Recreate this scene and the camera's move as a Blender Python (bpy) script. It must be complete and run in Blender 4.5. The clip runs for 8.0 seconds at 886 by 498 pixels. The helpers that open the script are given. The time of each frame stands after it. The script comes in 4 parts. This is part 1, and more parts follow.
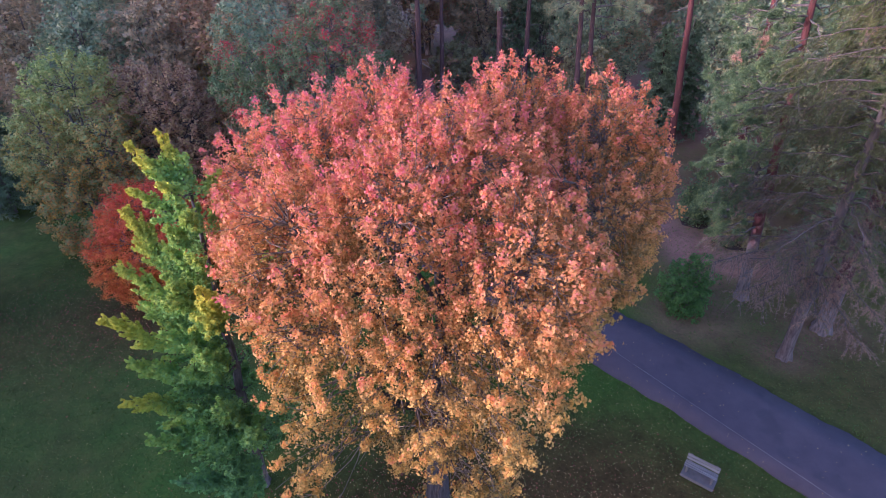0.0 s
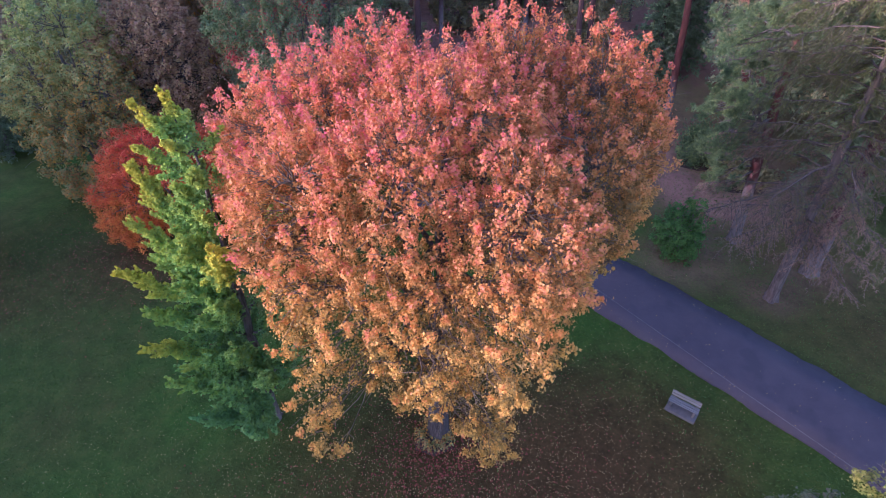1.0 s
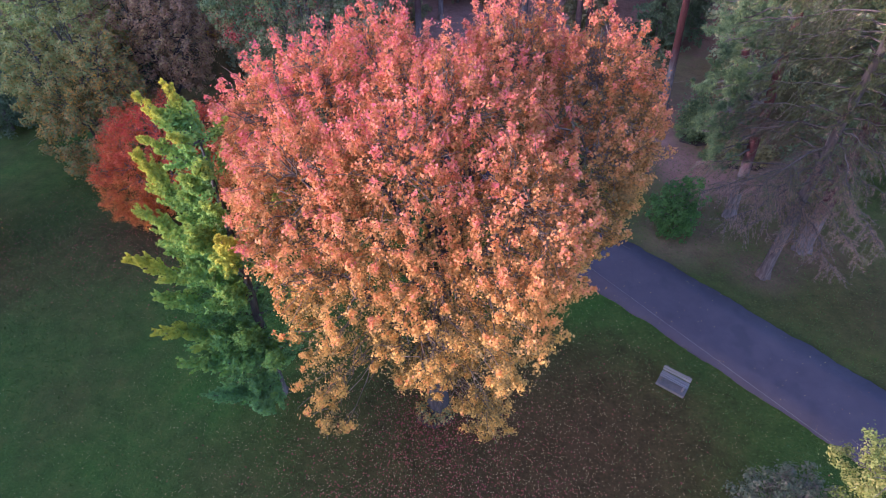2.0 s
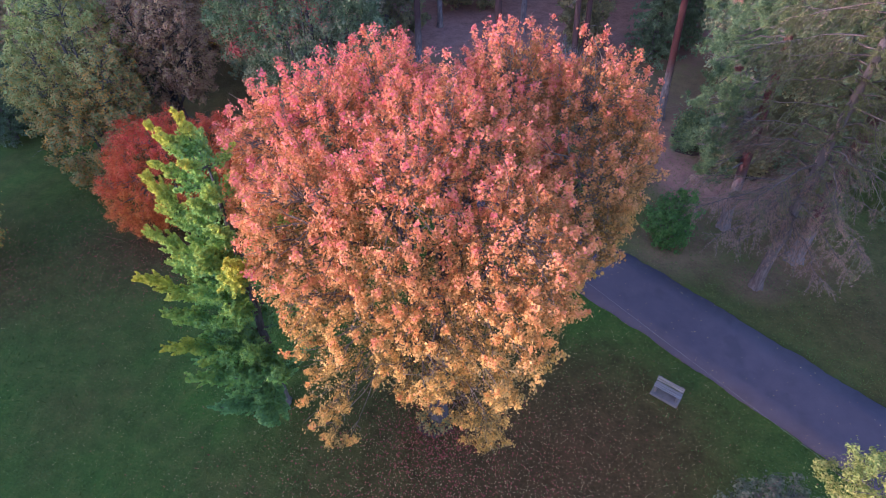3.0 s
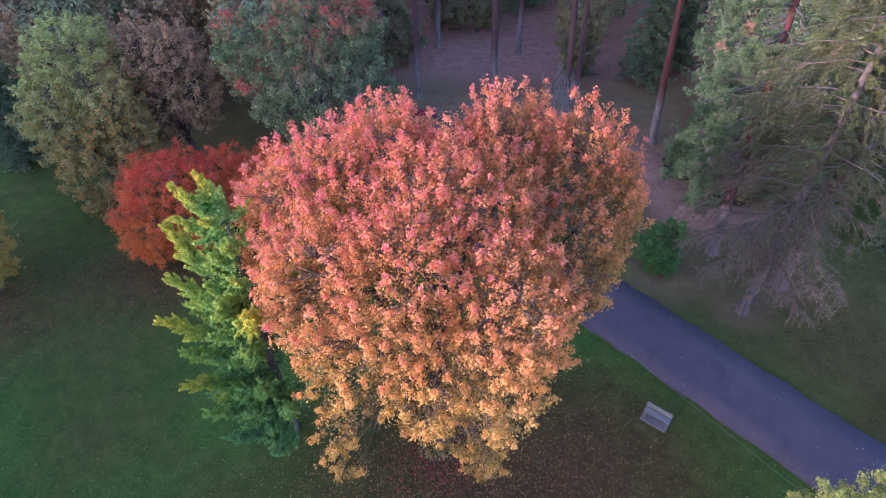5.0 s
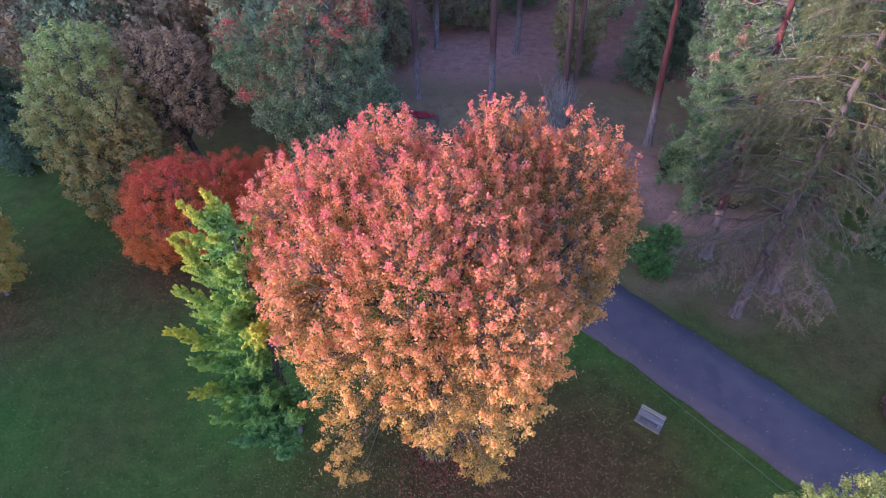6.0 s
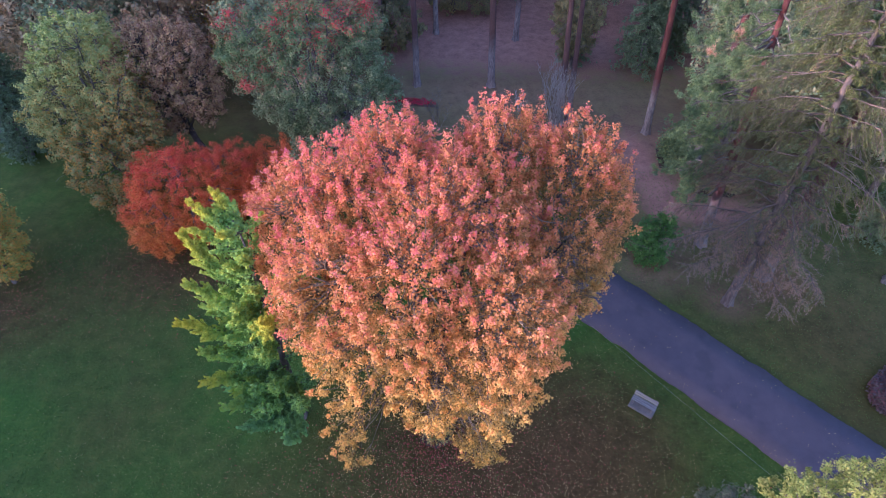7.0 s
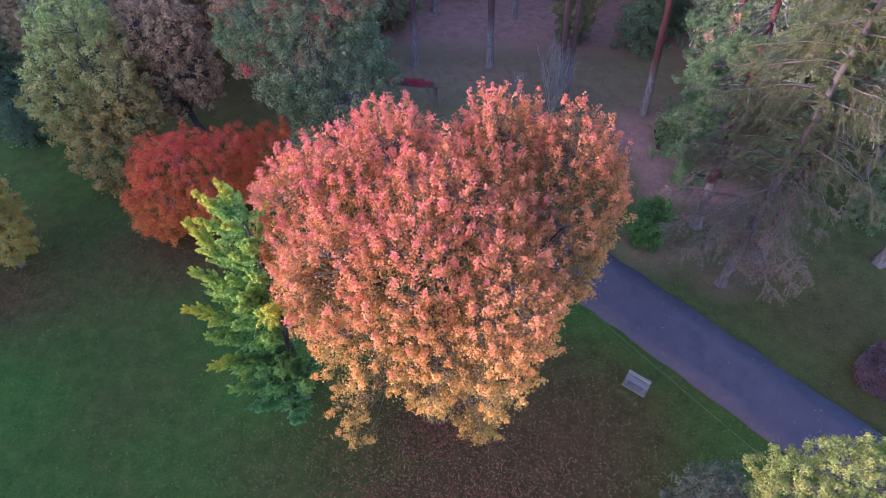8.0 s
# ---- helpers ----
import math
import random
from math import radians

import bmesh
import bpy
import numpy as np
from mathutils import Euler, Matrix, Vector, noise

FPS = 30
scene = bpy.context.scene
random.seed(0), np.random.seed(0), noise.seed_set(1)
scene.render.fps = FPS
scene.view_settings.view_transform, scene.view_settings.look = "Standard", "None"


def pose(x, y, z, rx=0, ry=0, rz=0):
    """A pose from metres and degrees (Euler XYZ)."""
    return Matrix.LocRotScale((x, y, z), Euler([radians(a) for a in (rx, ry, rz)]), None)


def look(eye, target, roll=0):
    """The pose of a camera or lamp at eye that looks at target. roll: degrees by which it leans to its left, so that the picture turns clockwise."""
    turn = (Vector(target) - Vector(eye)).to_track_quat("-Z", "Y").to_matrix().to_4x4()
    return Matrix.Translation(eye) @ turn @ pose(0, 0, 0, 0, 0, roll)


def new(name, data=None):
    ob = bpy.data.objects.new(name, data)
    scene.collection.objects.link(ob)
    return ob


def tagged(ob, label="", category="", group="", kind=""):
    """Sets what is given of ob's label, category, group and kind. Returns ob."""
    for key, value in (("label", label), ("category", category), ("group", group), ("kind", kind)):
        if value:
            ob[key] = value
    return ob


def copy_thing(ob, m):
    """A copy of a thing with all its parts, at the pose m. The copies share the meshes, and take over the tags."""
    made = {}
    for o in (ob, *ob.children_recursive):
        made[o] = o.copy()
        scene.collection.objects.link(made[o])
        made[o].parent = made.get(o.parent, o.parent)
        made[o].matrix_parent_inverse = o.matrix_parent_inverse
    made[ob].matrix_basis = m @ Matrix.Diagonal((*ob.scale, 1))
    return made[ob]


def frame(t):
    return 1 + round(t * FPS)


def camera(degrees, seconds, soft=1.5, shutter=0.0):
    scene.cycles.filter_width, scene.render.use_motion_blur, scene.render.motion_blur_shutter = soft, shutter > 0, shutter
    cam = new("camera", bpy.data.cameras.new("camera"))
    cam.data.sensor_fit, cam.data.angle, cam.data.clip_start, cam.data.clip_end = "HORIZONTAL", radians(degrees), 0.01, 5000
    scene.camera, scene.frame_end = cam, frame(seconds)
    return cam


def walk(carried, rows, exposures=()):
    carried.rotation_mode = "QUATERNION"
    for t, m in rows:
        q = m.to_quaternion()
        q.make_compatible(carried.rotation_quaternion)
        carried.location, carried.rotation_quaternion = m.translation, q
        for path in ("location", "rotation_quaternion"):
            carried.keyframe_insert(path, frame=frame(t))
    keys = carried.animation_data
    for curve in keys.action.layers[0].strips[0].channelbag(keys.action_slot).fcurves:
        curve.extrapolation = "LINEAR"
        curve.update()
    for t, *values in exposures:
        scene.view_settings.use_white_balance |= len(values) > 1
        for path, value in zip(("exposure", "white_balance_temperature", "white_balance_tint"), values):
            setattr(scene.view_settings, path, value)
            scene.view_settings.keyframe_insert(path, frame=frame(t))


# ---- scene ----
cam = camera(79.1, 8.0, soft=0.9)
# the hillside rises by this many degrees away from the camera
SLOPE = 6.0
PATH = [
    (0, (0.169, -0.249, 24.002), (-0.005, 1.404, 22.889), -0.8),
    (0.5, (0.151, -0.301, 24.498), (-0.016, 1.291, 23.299), -0.8),
    (1, (0.150, -0.314, 24.982), (-0.008, 1.189, 23.672), -0.9),
    (2.5, (0.124, -0.202, 26.533), (-0.023, 1.211, 25.125), -0.9),
    (3, (0.092, -0.166, 27.091), (-0.052, 1.248, 25.683), -0.8),
    (3.5, (0.048, -0.123, 27.691), (-0.093, 1.293, 26.285), -0.8),
    (4, (0.000, -0.047, 28.331), (-0.137, 1.369, 26.924), -0.8),
    (4.5, (-0.029, 0.015, 28.954), (-0.165, 1.429, 27.547), -0.7),
    (5, (-0.042, 0.061, 29.524), (-0.177, 1.477, 28.119), -0.7),
    (6.5, (-0.148, 0.134, 31.161), (-0.271, 1.510, 29.715), -0.6),
    (7, (-0.195, 0.050, 31.598), (-0.313, 1.398, 30.125), -0.5),
    (7.5, (-0.224, 0.040, 32.053), (-0.336, 1.354, 30.549), -0.5),
    (8, (-0.211, 0.031, 32.493), (-0.320, 1.310, 30.960), -0.6),
]
HILL = pose(0, 0, 0, SLOPE, 0, 0)
KELVIN = 4800
walk(cam, [(t, HILL @ look(eye, target, roll)) for t, eye, target, roll in PATH], exposures=[(0, 2.06, KELVIN, 46), (2.5, 2.22, KELVIN, 42), (8, 2.31, KELVIN, 40)])

# ---- light ----
SUN_FROM = Vector((-0.90, -0.43, 0.125)).normalized()
sun_el = math.asin(SUN_FROM.z)
sun_az = math.atan2(SUN_FROM.x, SUN_FROM.y)
world = bpy.data.worlds.new("sky")
scene.world = world
world.use_nodes = True
wn = world.node_tree.nodes
sky = wn.new("ShaderNodeTexSky")
sky.sky_type = "NISHITA"
sky.sun_disc = False
sky.sun_elevation = sun_el
sky.sun_rotation = sun_az
sky.air_density = 1.2
sky.dust_density = 2.0
wn["Background"].inputs[1].default_value = 0.15
world.node_tree.links.new(sky.outputs[0], wn["Background"].inputs[0])
sun = new("sun", bpy.data.lights.new("sun", "SUN"))
sun.data.energy = 1.2
sun.data.angle = radians(0.6)
sun.data.color = (1.0, 0.76, 0.55)
sun.matrix_world = look(SUN_FROM * 100, (0, 0, 0))


# ---- materials ----
def nodes_of(name, rough=0.8):
    m = bpy.data.materials.new(name)
    m.use_nodes = True
    nt = m.node_tree
    b = nt.nodes["Principled BSDF"]
    b.inputs["Roughness"].default_value = rough
    return m, nt, b


def noise_node(nt, scale, detail=4.0, coord="Object", rough=0.6, stretch=None):
    tc = nt.nodes.new("ShaderNodeTexCoord")
    n = nt.nodes.new("ShaderNodeTexNoise")
    n.inputs["Scale"].default_value = scale
    n.inputs["Detail"].default_value = detail
    n.inputs["Roughness"].default_value = rough
    if stretch:
        mp = nt.nodes.new("ShaderNodeMapping")
        mp.inputs["Scale"].default_value = stretch
        nt.links.new(tc.outputs[coord], mp.inputs[0])
        nt.links.new(mp.outputs[0], n.inputs["Vector"])
    else:
        nt.links.new(tc.outputs[coord], n.inputs["Vector"])
    return n.outputs[0]


def ramp(nt, fac, stops):
    r = nt.nodes.new("ShaderNodeValToRGB")
    el = r.color_ramp.elements
    while len(el) < len(stops):
        el.new(0.5)
    for e, (p, c) in zip(el, stops):
        e.position = p
        e.color = (*c, 1) if len(c) == 3 else c
    nt.links.new(fac, r.inputs[0])
    return r.outputs[0]


def mathn(nt, op, a, b=0.0, clamp=False):
    n = nt.nodes.new("ShaderNodeMath")
    n.operation = op
    n.use_clamp = clamp
    for i, v in enumerate((a, b)):
        if isinstance(v, (int, float)):
            n.inputs[i].default_value = v
        else:
            nt.links.new(v, n.inputs[i])
    return n.outputs[0]


def mixc(nt, fac, a, b, mode="MIX"):
    n = nt.nodes.new("ShaderNodeMix")
    n.data_type = "RGBA"
    n.blend_type = mode
    for sock, v in ((n.inputs[0], fac), (n.inputs[6], a), (n.inputs[7], b)):
        if isinstance(v, (int, float)):
            sock.default_value = v
        elif isinstance(v, tuple):
            sock.default_value = (*v, 1)
        else:
            nt.links.new(v, sock)
    return n.outputs[2]


def bump(nt, b, height, strength=0.5, dist=0.02):
    n = nt.nodes.new("ShaderNodeBump")
    n.inputs["Strength"].default_value = strength
    n.inputs["Distance"].default_value = dist
    nt.links.new(height, n.inputs["Height"])
    nt.links.new(n.outputs[0], b.inputs["Normal"])


def sep_xyz(nt, coord="Object"):
    tc = nt.nodes.new("ShaderNodeTexCoord")
    s = nt.nodes.new("ShaderNodeSeparateXYZ")
    nt.links.new(tc.outputs[coord], s.inputs[0])
    return s.outputs


def leaf_material(name, colours, top=None, z0=0.0, z1=1.0, tips=None, through_light=0.35, patch=0.35, gloss=0.55, side=0.0, leafy=0.5, drift=0.0):
    """Foliage: each leaf its own tint out of colours, patches of tint through the crown, another palette (top) with height."""
    m, nt, b = nodes_of(name, gloss)
    geo = nt.nodes.new("ShaderNodeNewGeometry")
    rnd = geo.outputs["Random Per Island"]
    patches = noise_node(nt, patch, 2.0)
    spread_out = patches
    if drift:
        spread_out = mathn(nt, "ADD", patches, mathn(nt, "MULTIPLY", sep_xyz(nt)[0], drift))
    def palette(cols):
        k = mathn(nt, "ADD", mathn(nt, "MULTIPLY", mathn(nt, "SUBTRACT", rnd, 0.5), leafy), spread_out, True)
        return ramp(nt, k, [((i + 0.3) / (len(cols)), c) for i, c in enumerate(cols)])
    col = palette(colours)
    if top:
        xyz = sep_xyz(nt)
        z = mathn(nt, "ADD", xyz[2], mathn(nt, "MULTIPLY", xyz[0], side))
        f = mathn(nt, "DIVIDE", mathn(nt, "SUBTRACT", z, z0), z1 - z0)
        f = mathn(nt, "ADD", f, mathn(nt, "MULTIPLY", mathn(nt, "SUBTRACT", noise_node(nt, 0.5, 3.0), 0.5), 1.1), True)
        col = mixc(nt, f, col, palette(top))
    if tips:
        f = mathn(nt, "GREATER_THAN", rnd, 0.93)
        col = mixc(nt, f, col, tips)
    nt.links.new(col, b.inputs["Base Color"])
    b.inputs["Specular IOR Level"].default_value = 0.35
    tr = nt.nodes.new("ShaderNodeBsdfTranslucent")
    nt.links.new(col, tr.inputs[0])
    mx = nt.nodes.new("ShaderNodeMixShader")
    mx.inputs[0].default_value = through_light
    nt.links.new(b.outputs[0], mx.inputs[1])
    nt.links.new(tr.outputs[0], mx.inputs[2])
    nt.links.new(mx.outputs[0], nt.nodes["Material Output"].inputs[0])
    return m


def bark_material(name, low, high, red=None, red_from=5.0):
    """Furrowed bark; red gives the colour that takes over above red_from metres."""
    m, nt, b = nodes_of(name, 0.9)
    n1 = noise_node(nt, 9.0, 5.0, stretch=(1.0, 1.0, 0.18))
    n2 = noise_node(nt, 1.3, 3.0)
    col = ramp(nt, mathn(nt, "ADD", mathn(nt, "MULTIPLY", n1, 0.7), mathn(nt, "MULTIPLY", n2, 0.3)), [(0.36, low), (0.66, high)])
    if red:
        z = sep_xyz(nt)[2]
        f = mathn(nt, "DIVIDE", mathn(nt, "SUBTRACT", mathn(nt, "ADD", z, mathn(nt, "MULTIPLY", n2, 3.0)), red_from + 1.5), 2.0, True)
        col = mixc(nt, f, col, mixc(nt, n1, red, tuple(c * 0.45 for c in red)))
    nt.links.new(col, b.inputs["Base Color"])
    bump(nt, b, n1, 0.9, 0.06)
    return m


def turning_light_material(name, low, top=None, z0=0.0, z1=1.0, side=0.0, side_shade=0.0, patch=0.6, patchy=0.5, leafy=0.35, through_light=0.35, gloss=0.55):
    """Foliage colour: autumn turning, with shade and sun painted in, along a palette; another palette (top) takes over
    with height.
    """
    m, nt, b = nodes_of(name, gloss)
    geo = nt.nodes.new("ShaderNodeNewGeometry")
    at = nt.nodes.new("ShaderNodeAttribute")
    at.attribute_name = "turn_and_light"
    xyz = sep_xyz(nt)
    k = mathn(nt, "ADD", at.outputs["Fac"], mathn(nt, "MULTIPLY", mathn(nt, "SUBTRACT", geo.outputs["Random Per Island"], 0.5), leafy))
    k = mathn(nt, "ADD", k, mathn(nt, "MULTIPLY", mathn(nt, "SUBTRACT", noise_node(nt, patch, 3.0), 0.5), patchy))
    # one side of the crown dulled by colour, as its unlit side
    if side_shade:
        k = mathn(nt, "ADD", k, mathn(nt, "MULTIPLY", xyz[0], side_shade))

    def palette(cols):
        return ramp(nt, k, [(i / (len(cols) - 1), c) for i, c in enumerate(cols)])
    col = palette(low)
    if top:
        z = mathn(nt, "ADD", xyz[2], mathn(nt, "MULTIPLY", xyz[0], side))
        f = mathn(nt, "DIVIDE", mathn(nt, "SUBTRACT", z, z0), z1 - z0)
        f = mathn(nt, "ADD", f, mathn(nt, "MULTIPLY", mathn(nt, "SUBTRACT", noise_node(nt, 0.55, 3.0), 0.5), 1.0), True)
        col = mixc(nt, f, col, palette(top))
    nt.links.new(col, b.inputs["Base Color"])
    b.inputs["Specular IOR Level"].default_value = 0.35
    tr = nt.nodes.new("ShaderNodeBsdfTranslucent")
    nt.links.new(col, tr.inputs[0])
    mx = nt.nodes.new("ShaderNodeMixShader")
    mx.inputs[0].default_value = through_light
    nt.links.new(b.outputs[0], mx.inputs[1])
    nt.links.new(tr.outputs[0], mx.inputs[2])
    nt.links.new(mx.outputs[0], nt.nodes["Material Output"].inputs[0])
    return m


# dark first colours paint the crown's inner shade; its right is dulled as unlit
M_MAPLE = turning_light_material("maple_leaf", [(0.26, 0.21, 0.08), (0.38, 0.26, 0.085), (0.62, 0.40, 0.10), (0.88, 0.58, 0.14), (0.90, 0.48, 0.14), (0.88, 0.36, 0.16)],
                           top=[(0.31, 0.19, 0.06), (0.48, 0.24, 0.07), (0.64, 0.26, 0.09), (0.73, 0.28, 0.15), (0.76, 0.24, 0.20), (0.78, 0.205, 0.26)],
                           z0=10.5, z1=17.6, side=0.0, side_shade=-0.014, patch=0.7, patchy=0.6, leafy=0.45, through_light=0.42)
M_GINKGO = turning_light_material("ginkgo_leaf", [(0.24, 0.43, 0.19), (0.28, 0.49, 0.18), (0.33, 0.53, 0.13), (0.44, 0.56, 0.10), (0.60, 0.62, 0.08), (0.68, 0.62, 0.06)],
                            patch=0.8, patchy=0.35, leafy=0.25, gloss=0.85, through_light=0.42)
M_RED = leaf_material("red_leaf", [(0.76, 0.38, 0.06), (0.78, 0.29, 0.05), (0.74, 0.20, 0.05), (0.54, 0.14, 0.045)],
                      top=[(0.54, 0.15, 0.055), (0.74, 0.18, 0.06), (0.76, 0.13, 0.075), (0.64, 0.09, 0.07)], z0=3.2, z1=8.0, patch=0.7)
M_LIME = leaf_material("lime_leaf", [(0.74, 0.42, 0.07), (0.56, 0.33, 0.10), (0.30, 0.31, 0.12), (0.28, 0.37, 0.14), (0.46, 0.26, 0.11)],
                       top=[(0.20, 0.28, 0.10), (0.31, 0.41, 0.14), (0.43, 0.52, 0.17), (0.57, 0.58, 0.18)], z0=5.5, z1=15.0, patch=0.5, side=-0.7, leafy=0.8)
M_PLUM = leaf_material("plum_leaf", [(0.28, 0.16, 0.09), (0.43, 0.26, 0.145), (0.52, 0.34, 0.19), (0.42, 0.26, 0.20), (0.56, 0.42, 0.19)], patch=0.4, leafy=0.9)
M_DOG = leaf_material("hornbeam_leaf", [(0.085, 0.125, 0.065), (0.13, 0.18, 0.09), (0.19, 0.25, 0.125), (0.33, 0.37, 0.21), (0.32, 0.24, 0.22)],
                      top=[(0.11, 0.18, 0.09), (0.15, 0.22, 0.10), (0.19, 0.27, 0.12), (0.24, 0.29, 0.14), (0.62, 0.08, 0.10), (0.66, 0.17, 0.11)], z0=11.8, z1=13.4, patch=0.34, side=-0.45, leafy=0.3)
M_YELLOW = leaf_material("yellow_leaf", [(0.22, 0.32, 0.10), (0.38, 0.46, 0.11), (0.66, 0.44, 0.08), (0.72, 0.32, 0.07), (0.34, 0.42, 0.12)], patch=0.7, leafy=0.8)
M_NEAR = leaf_material("near_leaf", [(0.14, 0.20, 0.05), (0.25, 0.32, 0.07), (0.36, 0.38, 0.09), (0.44, 0.42, 0.12)], patch=0.8)
M_DARKSHRUB = leaf_material("dark_shrub_leaf", [(0.09, 0.12, 0.08), (0.14, 0.17, 0.11), (0.19, 0.21, 0.13), (0.22, 0.17, 0.15)], patch=1.0)
M_BUSH = leaf_material("bush_leaf", [(0.04, 0.11, 0.035), (0.075, 0.19, 0.05), (0.11, 0.25, 0.06), (0.14, 0.28, 0.07)], patch=0.8)
M_PINE = leaf_material("pine_needle", [(0.06, 0.10, 0.055), (0.10, 0.165, 0.08), (0.15, 0.23, 0.10), (0.26, 0.33, 0.12)], patch=1.1, through_light=0.2)
M_DEAD = leaf_material("dead_needle", [(0.36, 0.20, 0.13), (0.46, 0.27, 0.19), (0.54, 0.34, 0.24)], patch=0.5, through_light=0.2)
M_LARCH = leaf_material("larch_needle", [(0.19, 0.13, 0.088), (0.175, 0.15, 0.085), (0.15, 0.165, 0.075), (0.18, 0.19, 0.08)],
                        top=[(0.08, 0.105, 0.038), (0.105, 0.135, 0.043), (0.13, 0.16, 0.05), (0.17, 0.195, 0.06)], z0=7.0, z1=19.0, patch=0.5, through_light=0.25)
M_FOREST = leaf_material("forest_leaf", [(0.16, 0.23, 0.15), (0.26, 0.35, 0.21), (0.38, 0.42, 0.24), (0.52, 0.43, 0.24)], patch=0.12)
M_FOREST_B = leaf_material("forest_leaf_brown", [(0.21, 0.20, 0.13), (0.36, 0.30, 0.20), (0.48, 0.38, 0.22), (0.52, 0.34, 0.20)], patch=0.12)
B_GREY = bark_material("grey_bark", (0.07, 0.06, 0.06), (0.24, 0.21, 0.20))
B_MAPLE = bark_material("maple_bark", (0.035, 0.03, 0.033), (0.12, 0.105, 0.11))
B_PINE = bark_material("pine_bark", (0.10, 0.088, 0.095), (0.27, 0.245, 0.26), (0.15, 0.05, 0.05), 3.6)
B_PINE_LOW = bark_material("thick_pine_bark", (0.10, 0.088, 0.095), (0.27, 0.245, 0.26), (0.13, 0.055, 0.06), 2.2)
B_PURPLE = bark_material("dark_pine_bark", (0.11, 0.09, 0.10), (0.32, 0.28, 0.29), (0.14, 0.075, 0.075), 3.6)
B_PALE = bark_material("pale_stem", (0.20, 0.185, 0.185), (0.42, 0.40, 0.40))
B_FOOT = bark_material("larch_stem", (0.07, 0.058, 0.062), (0.20, 0.17, 0.18), (0.15, 0.125, 0.125), 9.0)
B_LARCH = bark_material("larch_bark", (0.07, 0.056, 0.052), (0.18, 0.15, 0.14))
B_DEAD = bark_material("bare_branch", (0.16, 0.14, 0.125), (0.34, 0.30, 0.27))
B_TWIG = bark_material("maple_twig", (0.12, 0.09, 0.07), (0.28, 0.22, 0.17))


# ---- geometry helpers ----
RNG = np.random.default_rng(7)
RISE = math.tan(radians(SLOPE))


def ground_z(y):
    y = max(-90.0, min(150.0, y))
    return y * RISE


def mesh_from(name, verts, faces, mat, smooth=False):
    me = bpy.data.meshes.new(name)
    me.from_pydata(verts, [], faces)
    me.materials.append(mat)
    if smooth:
        me.polygons.foreach_set("use_smooth", np.ones(len(me.polygons), dtype=bool))
    me.update()
    return me


def quick_mesh(name, verts, loops, per_face, mat):
    """A mesh out of arrays; every face has per_face corners."""
    me = bpy.data.meshes.new(name)
    nf = len(loops) // per_face
    me.vertices.add(len(verts))
    me.vertices.foreach_set("co", np.asarray(verts, dtype=np.float32).ravel())
    me.loops.add(len(loops))
    me.loops.foreach_set("vertex_index", np.asarray(loops, dtype=np.int32))
    me.polygons.add(nf)
    me.polygons.foreach_set("loop_start", np.arange(0, nf * per_face, per_face, dtype=np.int32))
    me.polygons.foreach_set("loop_total", np.full(nf, per_face, dtype=np.int32))
    me.materials.append(mat)
    me.update(calc_edges=True)
    me.validate()
    return me


def thing(name, x, y, label, category, group="", z=None):
    ob = new(name)
    ob.location = (x, y, ground_z(y) if z is None else z)
    ob.empty_display_size = 0.3
    return tagged(ob, label, category, group)


def part(name, me, parent, label="", kind=""):
    ob = new(name, me)
    ob.parent = parent
    return tagged(ob, label, kind=kind)


KITE = np.array([(0, -0.5, 0), (0.36, 0.05, 0.10), (0, 0.62, -0.04), (-0.36, 0.05, 0.10)])
KITE_F = [(0, 1, 2), (0, 2, 3)]
LOBED = np.array([(0, -0.45, 0), (0.52, -0.12, 0.10), (0.24, 0.12, 0.02), (0, 0.62, -0.10), (-0.24, 0.12, 0.02), (-0.52, -0.12, 0.10)])
LOBED_F = [(0, 1, 2), (0, 2, 3), (0, 3, 4), (0, 4, 5)]
NEEDLE = np.array([(-0.05, 0, 0), (0.05, 0, 0), (0.0, 1.0, 0.0)])
NEEDLE_F = [(0, 1, 2)]


def leaf_cloud(name, pts, facing, sizes, mat, shape=KITE, faces=KITE_F, along=None, loose=0.8, tone=None):
    """Leaves at pts, each set about facing (plus a loose random lean); along: the way that the leaf's tip points; tone:
    each leaf's place in its palette, 0 to 1.
    """
    n = len(pts)
    nrm = facing + RNG.normal(0, loose, (n, 3))
    nrm /= np.linalg.norm(nrm, axis=1, keepdims=True) + 1e-9
    ref = RNG.normal(0, 1, (n, 3)) if along is None else along
    u = np.cross(ref, nrm)
    u /= np.linalg.norm(u, axis=1, keepdims=True) + 1e-9
    v = np.cross(nrm, u)
    basis = np.stack([u, v, nrm], axis=1)
    local = shape[None] * sizes[:, None, None]
    verts = np.einsum("nkj,njc->nkc", local, basis) + pts[:, None, :]
    k = len(shape)
    loops = (np.asarray(faces, dtype=np.int64).ravel()[None] + (np.arange(n) * k)[:, None]).ravel()
    me = quick_mesh(name, verts.reshape(-1, 3), loops, 3, mat)
    if tone is not None:
        at = me.attributes.new("turn_and_light", "FLOAT", "FACE")
        at.data.foreach_set("value", np.repeat(tone, len(faces)).astype(np.float32))
    return me


